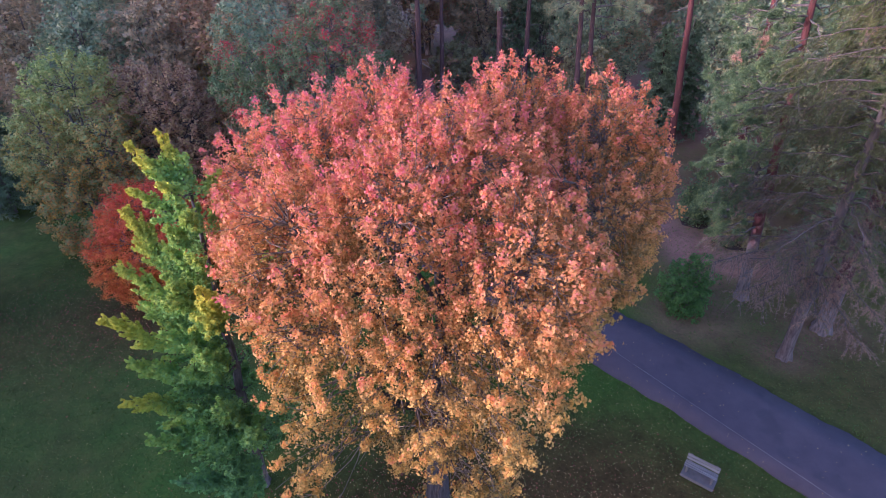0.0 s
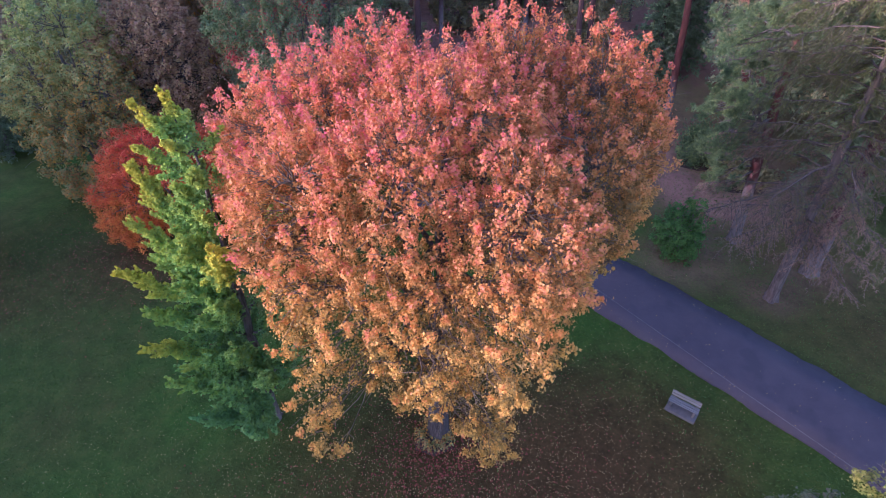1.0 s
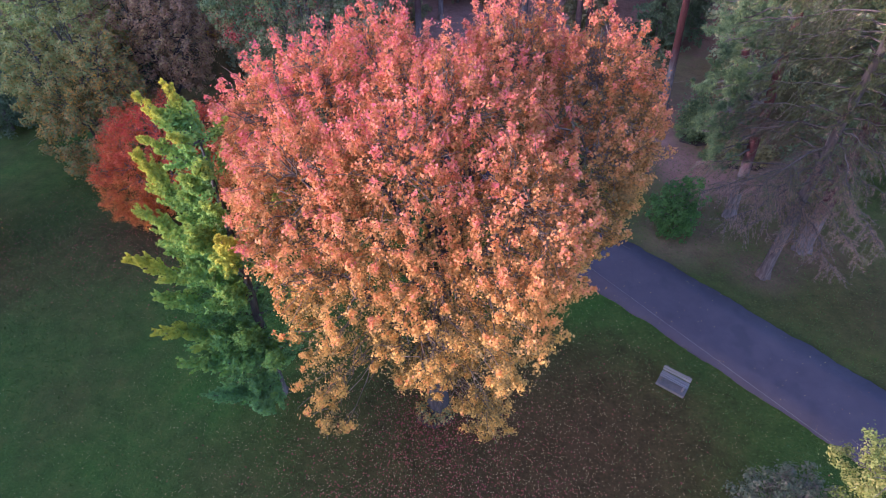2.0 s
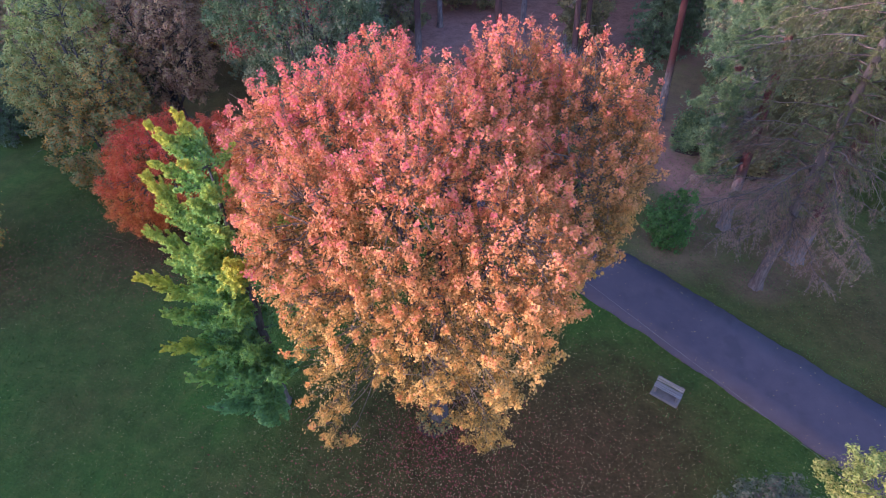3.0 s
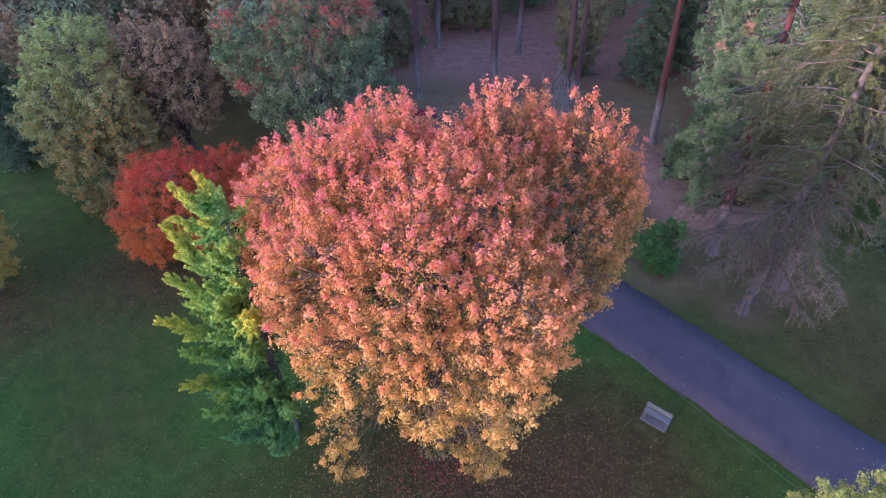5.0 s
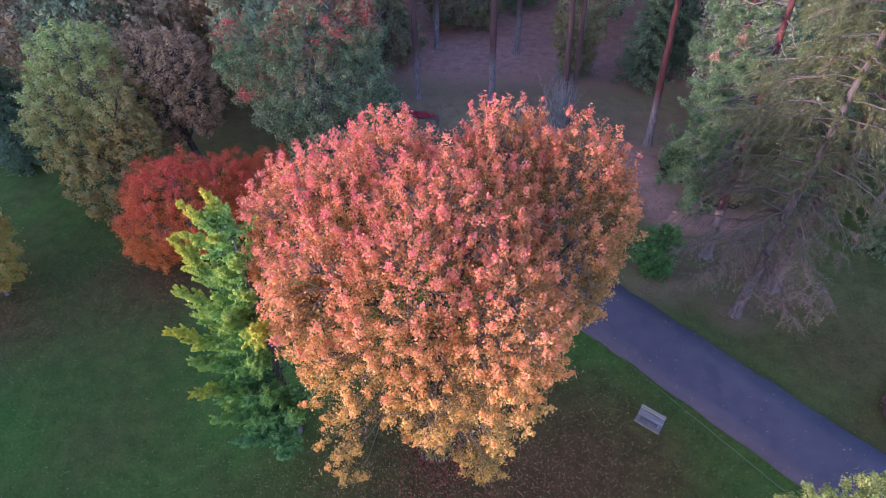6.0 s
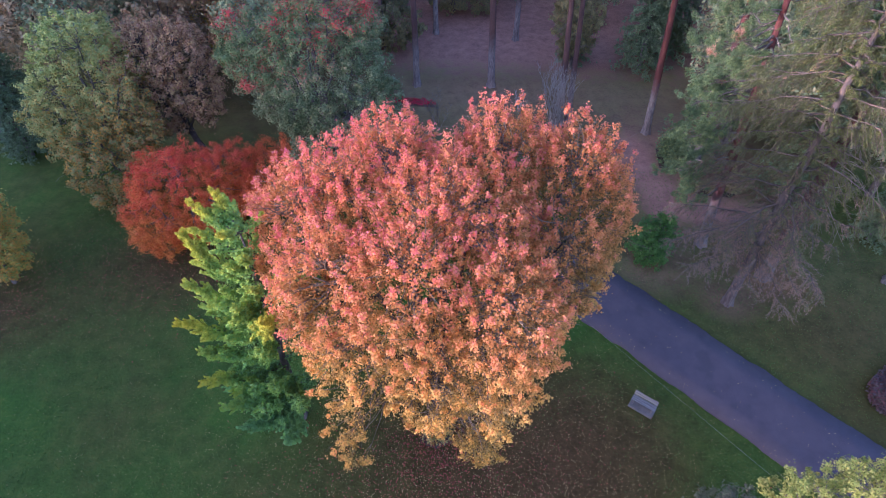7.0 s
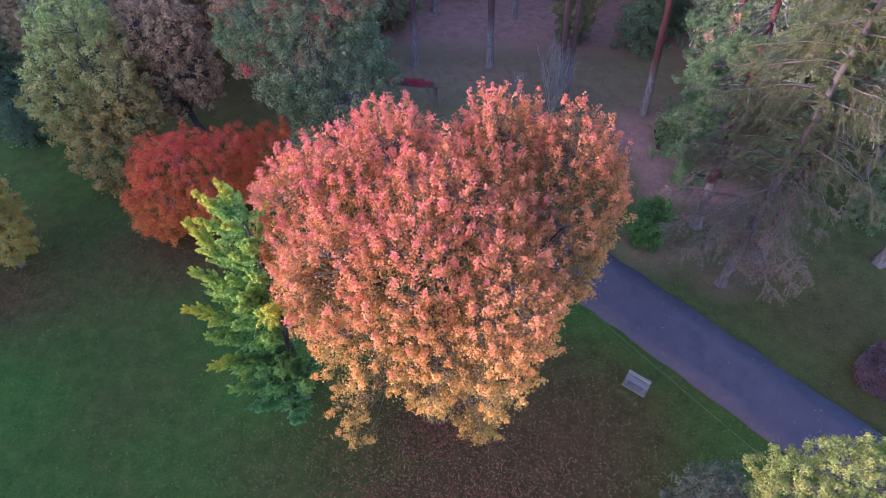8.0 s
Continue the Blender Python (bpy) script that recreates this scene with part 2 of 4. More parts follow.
def tube(points, radii, sides=8):
    """Verts and faces of a tapered tube along points."""
    pts = [Vector(p) for p in points]
    verts, faces = [], []
    up = Vector((0.31, 0.87, 0.21)).normalized()
    for i, p in enumerate(pts):
        d = (pts[min(i + 1, len(pts) - 1)] - pts[max(i - 1, 0)]).normalized()
        a = d.cross(up)
        if a.length < 0.05:
            a = d.cross(Vector((1, 0, 0)))
        a.normalize()
        c = d.cross(a)
        for k in range(sides):
            w = 2 * math.pi * k / sides
            verts.append(p + (a * math.cos(w) + c * math.sin(w)) * radii[i])
    for i in range(len(pts) - 1):
        for k in range(sides):
            q = (k + 1) % sides
            faces.append((i * sides + k, i * sides + q, (i + 1) * sides + q, (i + 1) * sides + k))
    tip = len(verts)
    verts.append(pts[-1])
    base = (len(pts) - 1) * sides
    for k in range(sides):
        faces.append((base + k, base + (k + 1) % sides, tip))
    return verts, faces


def bent(a, b, n, wander, sag=0.0):
    """A crooked line from a to b."""
    a, b = Vector(a), Vector(b)
    size = (b - a).length
    out = []
    for i in range(n + 1):
        f = i / n
        p = a.lerp(b, f)
        if 0 < i:
            w = wander * size * (1 if i < n else 0)
            p += Vector(RNG.normal(0, w, 3)) * math.sin(math.pi * f)
        p.z += sag * size * math.sin(math.pi * f)
        out.append(p)
    return out


class Wood:
    """Collects tubes for one mesh."""

    def __init__(self):
        self.v, self.f = [], []

    def add(self, points, radii, sides=6):
        v, f = tube(points, radii, sides)
        o = len(self.v)
        self.v += v
        self.f += [tuple(i + o for i in q) for q in f]

    def mesh(self, name, mat):
        return mesh_from(name, self.v, self.f, mat, True)


def taper(n, r0, r1, power=1.0):
    return [r0 + (r1 - r0) * (i / n) ** power for i in range(n + 1)]


def trunk_mesh(name, height, r0, r1, mat, lean=(0, 0), flare=1.5, wander=0.0025, sides=14):
    n = 14
    pts = bent((0, 0, -0.3), (lean[0], lean[1], height), n, wander)
    rad = [max(r1 + (r0 - r1) * (1 - i / n) ** 0.8, 0.01) for i in range(n + 1)]
    rad[0] *= flare
    # the root flare sits within the first metre
    first = pts[0].lerp(pts[1], 0.45)
    pts.insert(1, first)
    rad.insert(1, rad[1] * (1 + (flare - 1) * 0.25))
    v, f = tube(pts, rad, sides)
    for i in range(sides):
        k = 1.0 + 0.22 * math.sin(5 * 2 * math.pi * i / sides)
        c = pts[0]
        v[i] = c + (v[i] - c) * k
    return mesh_from(name, v, f, mat, True), pts


def lobe_points(lobes, n, shell=0.72, jitter=0.12):
    """n points spread over the outside of a heap of ellipsoids (cx, cy, cz, rx, ry, rz), with their outward directions."""
    L = np.array(lobes, dtype=float)
    area = (L[:, 3] * L[:, 4] * L[:, 5]) ** (2 / 3)
    pts, out = [], []
    have = 0
    while have < n:
        m = 2 * n
        k = RNG.choice(len(L), m, p=area / area.sum())
        d = RNG.normal(0, 1, (m, 3))
        d /= np.linalg.norm(d, axis=1, keepdims=True)
        r = shell + (1 - shell) * RNG.random(m) ** 0.5
        p = L[k, :3] + d * L[k, 3:] * r[:, None]
        q = (p[:, None, :] - L[None, :, :3]) / L[None, :, 3:]
        inside = ((q ** 2).sum(-1) < 0.62).any(1)
        p = p[~inside] + RNG.normal(0, jitter, (int((~inside).sum()), 3))
        d = (d / L[k, 3:])[~inside]
        d /= np.linalg.norm(d, axis=1, keepdims=True)
        pts.append(p)
        out.append(d)
        have += len(p)
    return np.concatenate(pts)[:n], np.concatenate(out)[:n]


def clumps(centres, outward, leaves, radius, plume=(0, 0, 0.0)):
    """Leaf places in clumps round centres, drawn out along plume and along the outward way."""
    n = len(centres)
    size = radius * RNG.uniform(0.6, 1.35, n)
    c = np.repeat(centres, leaves, axis=0)
    o = np.repeat(outward, leaves, axis=0)
    s = np.repeat(size, leaves)
    off = RNG.normal(0, 1, (n * leaves, 3))
    off /= np.linalg.norm(off, axis=1, keepdims=True)
    off *= (RNG.random(n * leaves) ** 0.45)[:, None]
    f = RNG.uniform(-1, 1, n * leaves)
    p = c + off * s[:, None] * 0.75 + o * (off * o).sum(1, keepdims=True) * s[:, None] * 0.3 + np.asarray(plume)[None] * f[:, None] * s[:, None]
    return p, o


# ---- ground ----
def ground_material():
    m, nt, b = nodes_of("lawn", 0.95)
    s = sep_xyz(nt)
    fine = noise_node(nt, 6.0, 6.0, rough=0.7)
    mid = noise_node(nt, 0.9, 8.0, rough=0.7)
    wide = noise_node(nt, 0.09, 4.0)
    grass = ramp(nt, mathn(nt, "ADD", mathn(nt, "MULTIPLY", fine, 0.5), mathn(nt, "MULTIPLY", mid, 0.5)), [(0.3, (0.027, 0.063, 0.011)), (0.5, (0.053, 0.118, 0.018)), (0.7, (0.11, 0.145, 0.027))])
    dry = ramp(nt, mid, [(0.3, (0.045, 0.045, 0.014)), (0.7, (0.105, 0.085, 0.03))])
    f = ramp(nt, mathn(nt, "ADD", mathn(nt, "MULTIPLY", wide, 0.6), mathn(nt, "MULTIPLY", noise_node(nt, 0.4, 6.0, rough=0.7), 0.4)), [(0.42, (0, 0, 0)), (0.62, (0.55, 0.55, 0.55))])
    col = mixc(nt, f, grass, dry)
    duff = ramp(nt, mathn(nt, "ADD", mathn(nt, "MULTIPLY", fine, 0.4), mathn(nt, "MULTIPLY", mid, 0.6)), [(0.3, (0.15, 0.085, 0.075)), (0.52, (0.33, 0.185, 0.155)), (0.72, (0.45, 0.27, 0.22))])
    mould_shade = ramp(nt, mathn(nt, "ADD", mathn(nt, "MULTIPLY", fine, 0.5), mathn(nt, "MULTIPLY", mid, 0.5)), [(0.32, (0.034, 0.025, 0.010)), (0.5, (0.076, 0.046, 0.019)), (0.68, (0.12, 0.062, 0.030))])

    def spot(cx, cy, rx, ry, edge, amount):
        dx = mathn(nt, "DIVIDE", mathn(nt, "SUBTRACT", s[0], cx), rx)
        dy = mathn(nt, "DIVIDE", mathn(nt, "SUBTRACT", s[1], cy), ry)
        d = mathn(nt, "SQRT", mathn(nt, "ADD", mathn(nt, "MULTIPLY", dx, dx), mathn(nt, "MULTIPLY", dy, dy)))
        d = mathn(nt, "ADD", d, mathn(nt, "MULTIPLY", mathn(nt, "SUBTRACT", mid, 0.5), 1.1))
        v = mathn(nt, "DIVIDE", mathn(nt, "SUBTRACT", 1.0 + edge, d), 2 * edge, True)
        return mathn(nt, "MULTIPLY", v, amount)

    for args in SPOTS:
        col = mixc(nt, spot(*args), col, duff)
    # rotting leaves, and on the left some tree shade in the same brown
    for args in MOULD_SHADE:
        col = mixc(nt, spot(*args), col, mould_shade)
    nt.links.new(col, b.inputs["Base Color"])
    bump(nt, b, mathn(nt, "ADD", fine, mid), 0.8, 0.08)
    b.inputs["Specular IOR Level"].default_value = 0.15
    return m


# places where fallen leaves and needles cover the grass: centre, half widths, softness of the edge, amount
SPOTS = [
    (0.0, 52.0, 40.0, 9.0, 0.9, 0.55),
    (0.0, 66.0, 60.0, 9.0, 0.25, 0.9),
    (19.0, 40.0, 8.0, 8.0, 0.4, 0.6),
    (14.3, 41.5, 1.6, 4.0, 0.3, 0.8),
    (15.8, 36.0, 1.6, 3.4, 0.3, 0.8),
    (19.6, 34.8, 4.0, 1.6, 0.3, 0.8),
    (18.5, 25.3, 2.0, 1.6, 0.4, 0.45),
    (21.8, 27.8, 2.6, 2.0, 0.4, 0.4),
    (14.0, 28.5, 3.5, 2.8, 0.4, 0.4),
    (30.0, 27.0, 14.0, 8.0, 0.6, 0.2),
    (-20.0, 75.0, 70.0, 14.0, 0.3, 0.9),
    (0.0, 170.0, 400.0, 85.0, 0.3, 0.8),
]

# places of thin brown lawn with rotting leaves; wide faint left patches also paint tree shade
MOULD_SHADE = [(-0.5, 11.0, 8.5, 7.5, 0.7, 0.85), (5.5, 10.5, 5.5, 6.5, 0.6, 0.75), (-22.5, 25.5, 6.0, 3.4, 0.6, 0.8), (-35.5, 20.0, 5.0, 3.2, 0.6, 0.8), (-22.0, 12.0, 4.5, 3.0, 0.9, 0.25),
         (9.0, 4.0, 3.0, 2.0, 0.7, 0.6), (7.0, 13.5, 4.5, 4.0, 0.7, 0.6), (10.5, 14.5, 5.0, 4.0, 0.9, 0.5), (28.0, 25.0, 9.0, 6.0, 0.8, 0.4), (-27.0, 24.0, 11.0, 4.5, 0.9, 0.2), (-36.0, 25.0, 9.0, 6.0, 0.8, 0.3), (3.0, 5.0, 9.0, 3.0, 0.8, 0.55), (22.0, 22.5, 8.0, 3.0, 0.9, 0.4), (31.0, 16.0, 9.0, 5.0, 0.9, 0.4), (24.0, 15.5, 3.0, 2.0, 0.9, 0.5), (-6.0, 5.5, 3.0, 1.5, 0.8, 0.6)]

xs = np.unique(np.concatenate([np.linspace(-1500, -80, 12), np.linspace(-80, 80, 81), np.linspace(80, 1500, 12)]))
ys = np.unique(np.concatenate([np.linspace(-1500, -90, 10), np.linspace(-90, 150, 121), np.linspace(150, 2000, 12)]))
gv = []
for yy in ys:
    for xx in xs:
        near = abs(xx) < 79 and -80 < yy < 120
        h = (noise.noise(Vector((xx * 0.12, yy * 0.12, 3.1))) * 0.10 + noise.noise(Vector((xx * 0.5, yy * 0.5, 7.7))) * 0.025) if near else 0.0
        gv.append((xx, yy, ground_z(yy) + h - 0.05))
nx = len(xs)
gf = [(j * nx + i, j * nx + i + 1, (j + 1) * nx + i + 1, (j + 1) * nx + i) for j in range(len(ys) - 1) for i in range(nx - 1)]
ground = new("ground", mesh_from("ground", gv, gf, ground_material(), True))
tagged(ground, "dark green hillside lawn scattered with fallen autumn leaves", "lawn", kind="structure")


# ---- road ----
def asphalt_material():
    m, nt, b = nodes_of("asphalt", 0.9)
    fine = noise_node(nt, 40.0, 4.0)
    mid = noise_node(nt, 0.9, 6.0)
    wide = noise_node(nt, 0.25, 3.0)
    k = mathn(nt, "ADD", mathn(nt, "MULTIPLY", fine, 0.25), mathn(nt, "ADD", mathn(nt, "MULTIPLY", mid, 0.45), mathn(nt, "MULTIPLY", wide, 0.3)))
    col = ramp(nt, k, [(0.32, (0.074, 0.062, 0.084)), (0.5, (0.096, 0.082, 0.106)), (0.7, (0.12, 0.104, 0.128))])
    # old patches and oil stains
    stain = ramp(nt, noise_node(nt, 0.55, 3.0, rough=0.4), [(0.60, (0, 0, 0)), (0.68, (0.45, 0.45, 0.45))])
    col = mixc(nt, stain, col, (0.06, 0.055, 0.075))
    # fine wandering cracks
    v = nt.nodes.new("ShaderNodeTexVoronoi")
    v.feature = "DISTANCE_TO_EDGE"
    v.inputs["Scale"].default_value = 0.35
    warp = nt.nodes.new("ShaderNodeTexCoord")
    add = nt.nodes.new("ShaderNodeVectorMath")
    add.operation = "ADD"
    wob = nt.nodes.new("ShaderNodeTexNoise")
    wob.inputs["Scale"].default_value = 1.4
    nt.links.new(warp.outputs["Object"], wob.inputs["Vector"])
    nt.links.new(warp.outputs["Object"], add.inputs[0])
    nt.links.new(wob.outputs["Color"], add.inputs[1])
    nt.links.new(add.outputs[0], v.inputs["Vector"])
    crack = ramp(nt, v.outputs["Distance"], [(0.0, (0.14, 0.14, 0.14)), (0.012, (0, 0, 0))])
    col = mixc(nt, crack, col, (0.045, 0.04, 0.05))
    nt.links.new(col, b.inputs["Base Color"])
    b.inputs["Specular IOR Level"].default_value = 0.25
    bump(nt, b, fine, 0.4, 0.01)
    return m


ROAD = [(-16.0, 46.0, 4.4), (-9.0, 39.5, 4.7), (-2.0, 33.5, 5.0), (5.1, 28.3, 5.1), (9.7, 24.5, 5.3), (13.7, 21.0, 5.3), (17.7, 17.4, 5.2), (21.7, 13.8, 5.3), (27.1, 9.1, 5.4), (36.0, 1.5, 5.5), (48.0, -9.0, 5.5)]


def ribbon(rows, step, lift, wobble):
    """Left edge, crown and right edge points along a line of (x, y, width)."""
    pts = [Vector((a, b, w)) for a, b, w in rows]
    out = []
    for i in range(len(pts) - 1):
        n = max(2, int((pts[i + 1] - pts[i]).to_2d().length / step))
        for j in range(n):
            f = j / n
            a, b, c, d = pts[max(i - 1, 0)], pts[i], pts[i + 1], pts[min(i + 2, len(pts) - 1)]
            p = 0.5 * ((2 * b) + (c - a) * f + (2 * a - 5 * b + 4 * c - d) * f * f + (3 * b - a - 3 * c + d) * f ** 3)
            out.append(p)
    rows_out = []
    for i, p in enumerate(out):
        d = (out[min(i + 1, len(out) - 1)] - out[max(i - 1, 0)]).to_2d().normalized()
        nrm = Vector((-d.y, d.x))
        for s in (1, 0.5, 0, -0.5, -1):
            w = p.z / 2
            if abs(s) == 1:
                w += wobble * (noise.noise(Vector((p.x * 0.7, p.y * 0.7, s * 9.0))) + 0.5 * noise.noise(Vector((p.x * 3.1, p.y * 3.1, s * 5.0))))
            q = p.to_2d() + nrm * w * s
            rows_out.append((q.x, q.y, ground_z(q.y) + lift + 0.02 * (1 - s * s)))
    return rows_out, len(out)


rv, rn = ribbon(ROAD, 0.22, 0.07, 0.16)
rf = [(i * 5 + k, i * 5 + k + 1, (i + 1) * 5 + k + 1, (i + 1) * 5 + k) for i in range(rn - 1) for k in range(4)]
skirt = len(rv)
rv += [(x, y, z - 0.25) for i in range(rn) for (x, y, z) in (rv[i * 5], rv[i * 5 + 4])]
for i in range(rn - 1):
    rf.append((skirt + 2 * i, i * 5, (i + 1) * 5, skirt + 2 * i + 2))
    rf.append((i * 5 + 4, skirt + 2 * i + 1, skirt + 2 * i + 3, (i + 1) * 5 + 4))
road = new("road", mesh_from("road", rv, rf, asphalt_material(), True))
tagged(road, "worn grey asphalt park road with ragged edges", "road", kind="structure")


pv, pn = ribbon([(-66.0, 59.5, 1.6), (-58.0, 51.5, 1.6), (-50.6, 44.2, 1.6), (-48.2, 41.8, 1.6), (-46.4, 40.0, 1.5)], 0.5, 0.05, 0.08)
pf = [(i * 5 + k, i * 5 + k + 1, (i + 1) * 5 + k + 1, (i + 1) * 5 + k) for i in range(pn - 1) for k in range(4)]
pavement = new("pavement", mesh_from("pavement", pv, pf, bpy.data.materials["asphalt"], True))
tagged(pavement, "narrow asphalt footpath at the wood's edge", "footpath", kind="structure")


# ---- tree builders ----
def spread(points, gap, cap):
    """Indices of points no nearer to one another than gap."""
    kept = []
    for i in range(len(points)):
        if len(kept) >= cap:
            break
        if not kept or np.min(((points[kept] - points[i]) ** 2).sum(1)) > gap * gap:
            kept.append(i)
    return kept


def bunches(bases, axes, length, radius, subs, leaves, sub_r, stray_part=0.15):
    """Leaf places: every plume (base, axis) carries small bunches, narrowing to its tip."""
    n = len(bases)
    f = RNG.random((n, subs)) ** 0.85
    size = RNG.uniform(0.7, 1.3, (n, 1))
    ref = RNG.normal(0, 1, (n, subs, 3))
    ax = axes[:, None, :]
    side = ref - (ref * ax).sum(-1, keepdims=True) * ax
    side /= np.linalg.norm(side, axis=-1, keepdims=True)
    r = radius * size * (1 - 0.85 * f) * np.sqrt(RNG.uniform(0.15, 1.0, (n, subs)))
    c = bases[:, None, :] + ax * (f * length[:, None] * size)[..., None] + side * r[..., None]
    out = side * 0.8 + ax * 0.5
    c, out = c.reshape(-1, 3), out.reshape(-1, 3)
    m = len(c)
    p = np.repeat(c, leaves, axis=0)
    off = RNG.normal(0, 1, (m * leaves, 3))
    off /= np.linalg.norm(off, axis=1, keepdims=True)
    stray = np.where(RNG.random(m * leaves) < stray_part, RNG.uniform(1.0, 2.4, m * leaves), 1.0)
    off *= (sub_r * np.repeat(RNG.uniform(0.5, 1.35, m), leaves) * RNG.random(m * leaves) ** 0.4 * stray)[:, None]
    o = np.repeat(out, leaves, axis=0) + off / sub_r * 0.7
    # plume bases get low tones: shade mixed in with the autumn colour
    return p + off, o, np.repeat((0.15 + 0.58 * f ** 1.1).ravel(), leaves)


def plume_tree(name, x, y, lobes, leaf_mat, bark, trunk_r, label, category="tree", gap=1.3, cap=420, length=1.7, radius=0.85, subs=10, leaves=26, sub_r=0.3,
               leaf=0.16, rise=0.9, shape=KITE, faces=KITE_F, limbs=8, twigs=150, trunk_top=None, lean=None, inner=200, group="", trunk_z=None, bare=None, thin_below=0.0, short_low=0.0, tones=False, loose=0.6, up=0.55, stray_part=0.15, twig_bark=None, hollow=0.0):
    """A broad-leaved tree whose crown is made of plumes of leaf bunches. Lobes are in world metres."""
    z0 = ground_z(y) if trunk_z is None else trunk_z
    tree = thing(name, x, y, label, category, group, z0)
    loc = [(a - x, b - y, c - z0, rx, ry, rz) for a, b, c, rx, ry, rz in lobes]
    top = max(c + rz * 0.3 for _, _, c, _, _, rz in loc) if trunk_top is None else trunk_top
    if lean is None:
        lean = (sum(q[0] for q in loc) / len(loc) * 0.7, sum(q[1] for q in loc) / len(loc) * 0.7)
    me, pts = trunk_mesh("trunk", top, trunk_r, trunk_r * 0.12, bark, lean=lean, wander=0.008)
    part("trunk", me, tree)
    cand, outw = lobe_points(loc, cap * 8, 0.86, 0.1)
    keep = spread(cand, gap, cap)
    base, outw = cand[keep], outw[keep]
    if bare:
        gone = ((base - np.array(bare[:3])) ** 2).sum(1) < bare[3] ** 2
        gone &= RNG.random(len(base)) < 0.7
        base, outw = base[~gone], outw[~gone]
    if hollow:
        deep = np.array([noise.noise(Vector(q) * 0.55) for q in base])
        gone = (deep < -0.12) & (RNG.random(len(base)) < hollow)
        base, outw = base[~gone], outw[~gone]
    if thin_below:
        # the lowest boughs have dropped most of their leaves
        gone = RNG.random(len(base)) < np.clip((thin_below - base[:, 2]) / 6.0, 0, 0.45)
        base, outw = base[~gone], outw[~gone]
    zs = base[:, 2]
    high = np.clip((zs - zs.min()) / (np.ptp(zs) + 1e-6), 0, 1)[:, None]
    axis = outw * 0.75 + np.array((0, 0, 1.0)) * rise * (0.1 + high + high ** 3) + RNG.normal(0, 0.22, base.shape)
    axis /= np.linalg.norm(axis, axis=1, keepdims=True)
    reach = length * (1 - short_low * (1 - high[:, 0])) * RNG.uniform(0.8, 1.12, len(base))
    base = base - axis * reach[:, None] * 0.55
    p, o, turn_and_light = bunches(base, axis, reach, radius, subs, leaves, sub_r, stray_part)
    tips = []
    order = sorted(range(len(loc)), key=lambda i: -loc[i][3] * loc[i][5])[:limbs]
    for i in order:
        a, b, c, rx, ry, rz = loc[i]
        k = min(len(pts) - 2, max(2, int((c - rz * 0.9) / top * len(pts) * 0.8)))
        w = Wood()
        line = bent(pts[k], (a, b, c + rz * 0.5), 8, 0.03, -0.03)
        w.add(line, taper(8, trunk_r * 0.45 * (1 - k / len(pts) * 0.5), 0.03), 8)
        tips.append((line, part("limb", w.mesh("limb", bark), tree), Wood()))
    if twigs:
        for j in RNG.choice(len(base), min(twigs, len(base)), replace=False):
            c = Vector(base[j] + axis[j] * reach[j] * 0.55)
            line, _, fine = min(tips, key=lambda l: min((q - c).length for q in l[0]))
            s = min(line, key=lambda q: (q - c).length + max(0, q.z - c.z) * 0.6)
            run = bent(s, c, 5, 0.05)
            fine.add(run, taper(5, 0.04, 0.01), 5)
            for _ in range(3):
                a = run[int(RNG.integers(2, 5))]
                fine.add(bent(a, a + (Vector(RNG.normal(0, 0.30, 3)) + (c - s).normalized() * 0.35) * length, 3, 0.07), taper(3, 0.018, 0.006), 4)
        for _, limb, fine in tips:
            if fine.v:
                part("twig", fine.mesh("twig", twig_bark or bark), limb, kind="stuff")
    # inner leaves get the lowest tones, which colour the crown's shaded depth
    if inner:
        ic, io = lobe_points([(a, b, c, rx * 0.72, ry * 0.72, rz * 0.72) for a, b, c, rx, ry, rz in loc], inner, 0.6)
        ip, io = clumps(ic, io, 24, 0.8)
        p, o = np.concatenate([p, ip]), np.concatenate([o, io])
        turn_and_light = np.concatenate([turn_and_light, RNG.uniform(-0.05, 0.4, len(ip))])
    me = leaf_cloud("crown", p, o + np.array((0, 0, up)), leaf * RNG.uniform(0.65, 1.3, len(p)), leaf_mat, shape, faces, loose=loose, tone=turn_and_light if tones else None)
    part("crown", me, tree, kind="stuff")
    return tree


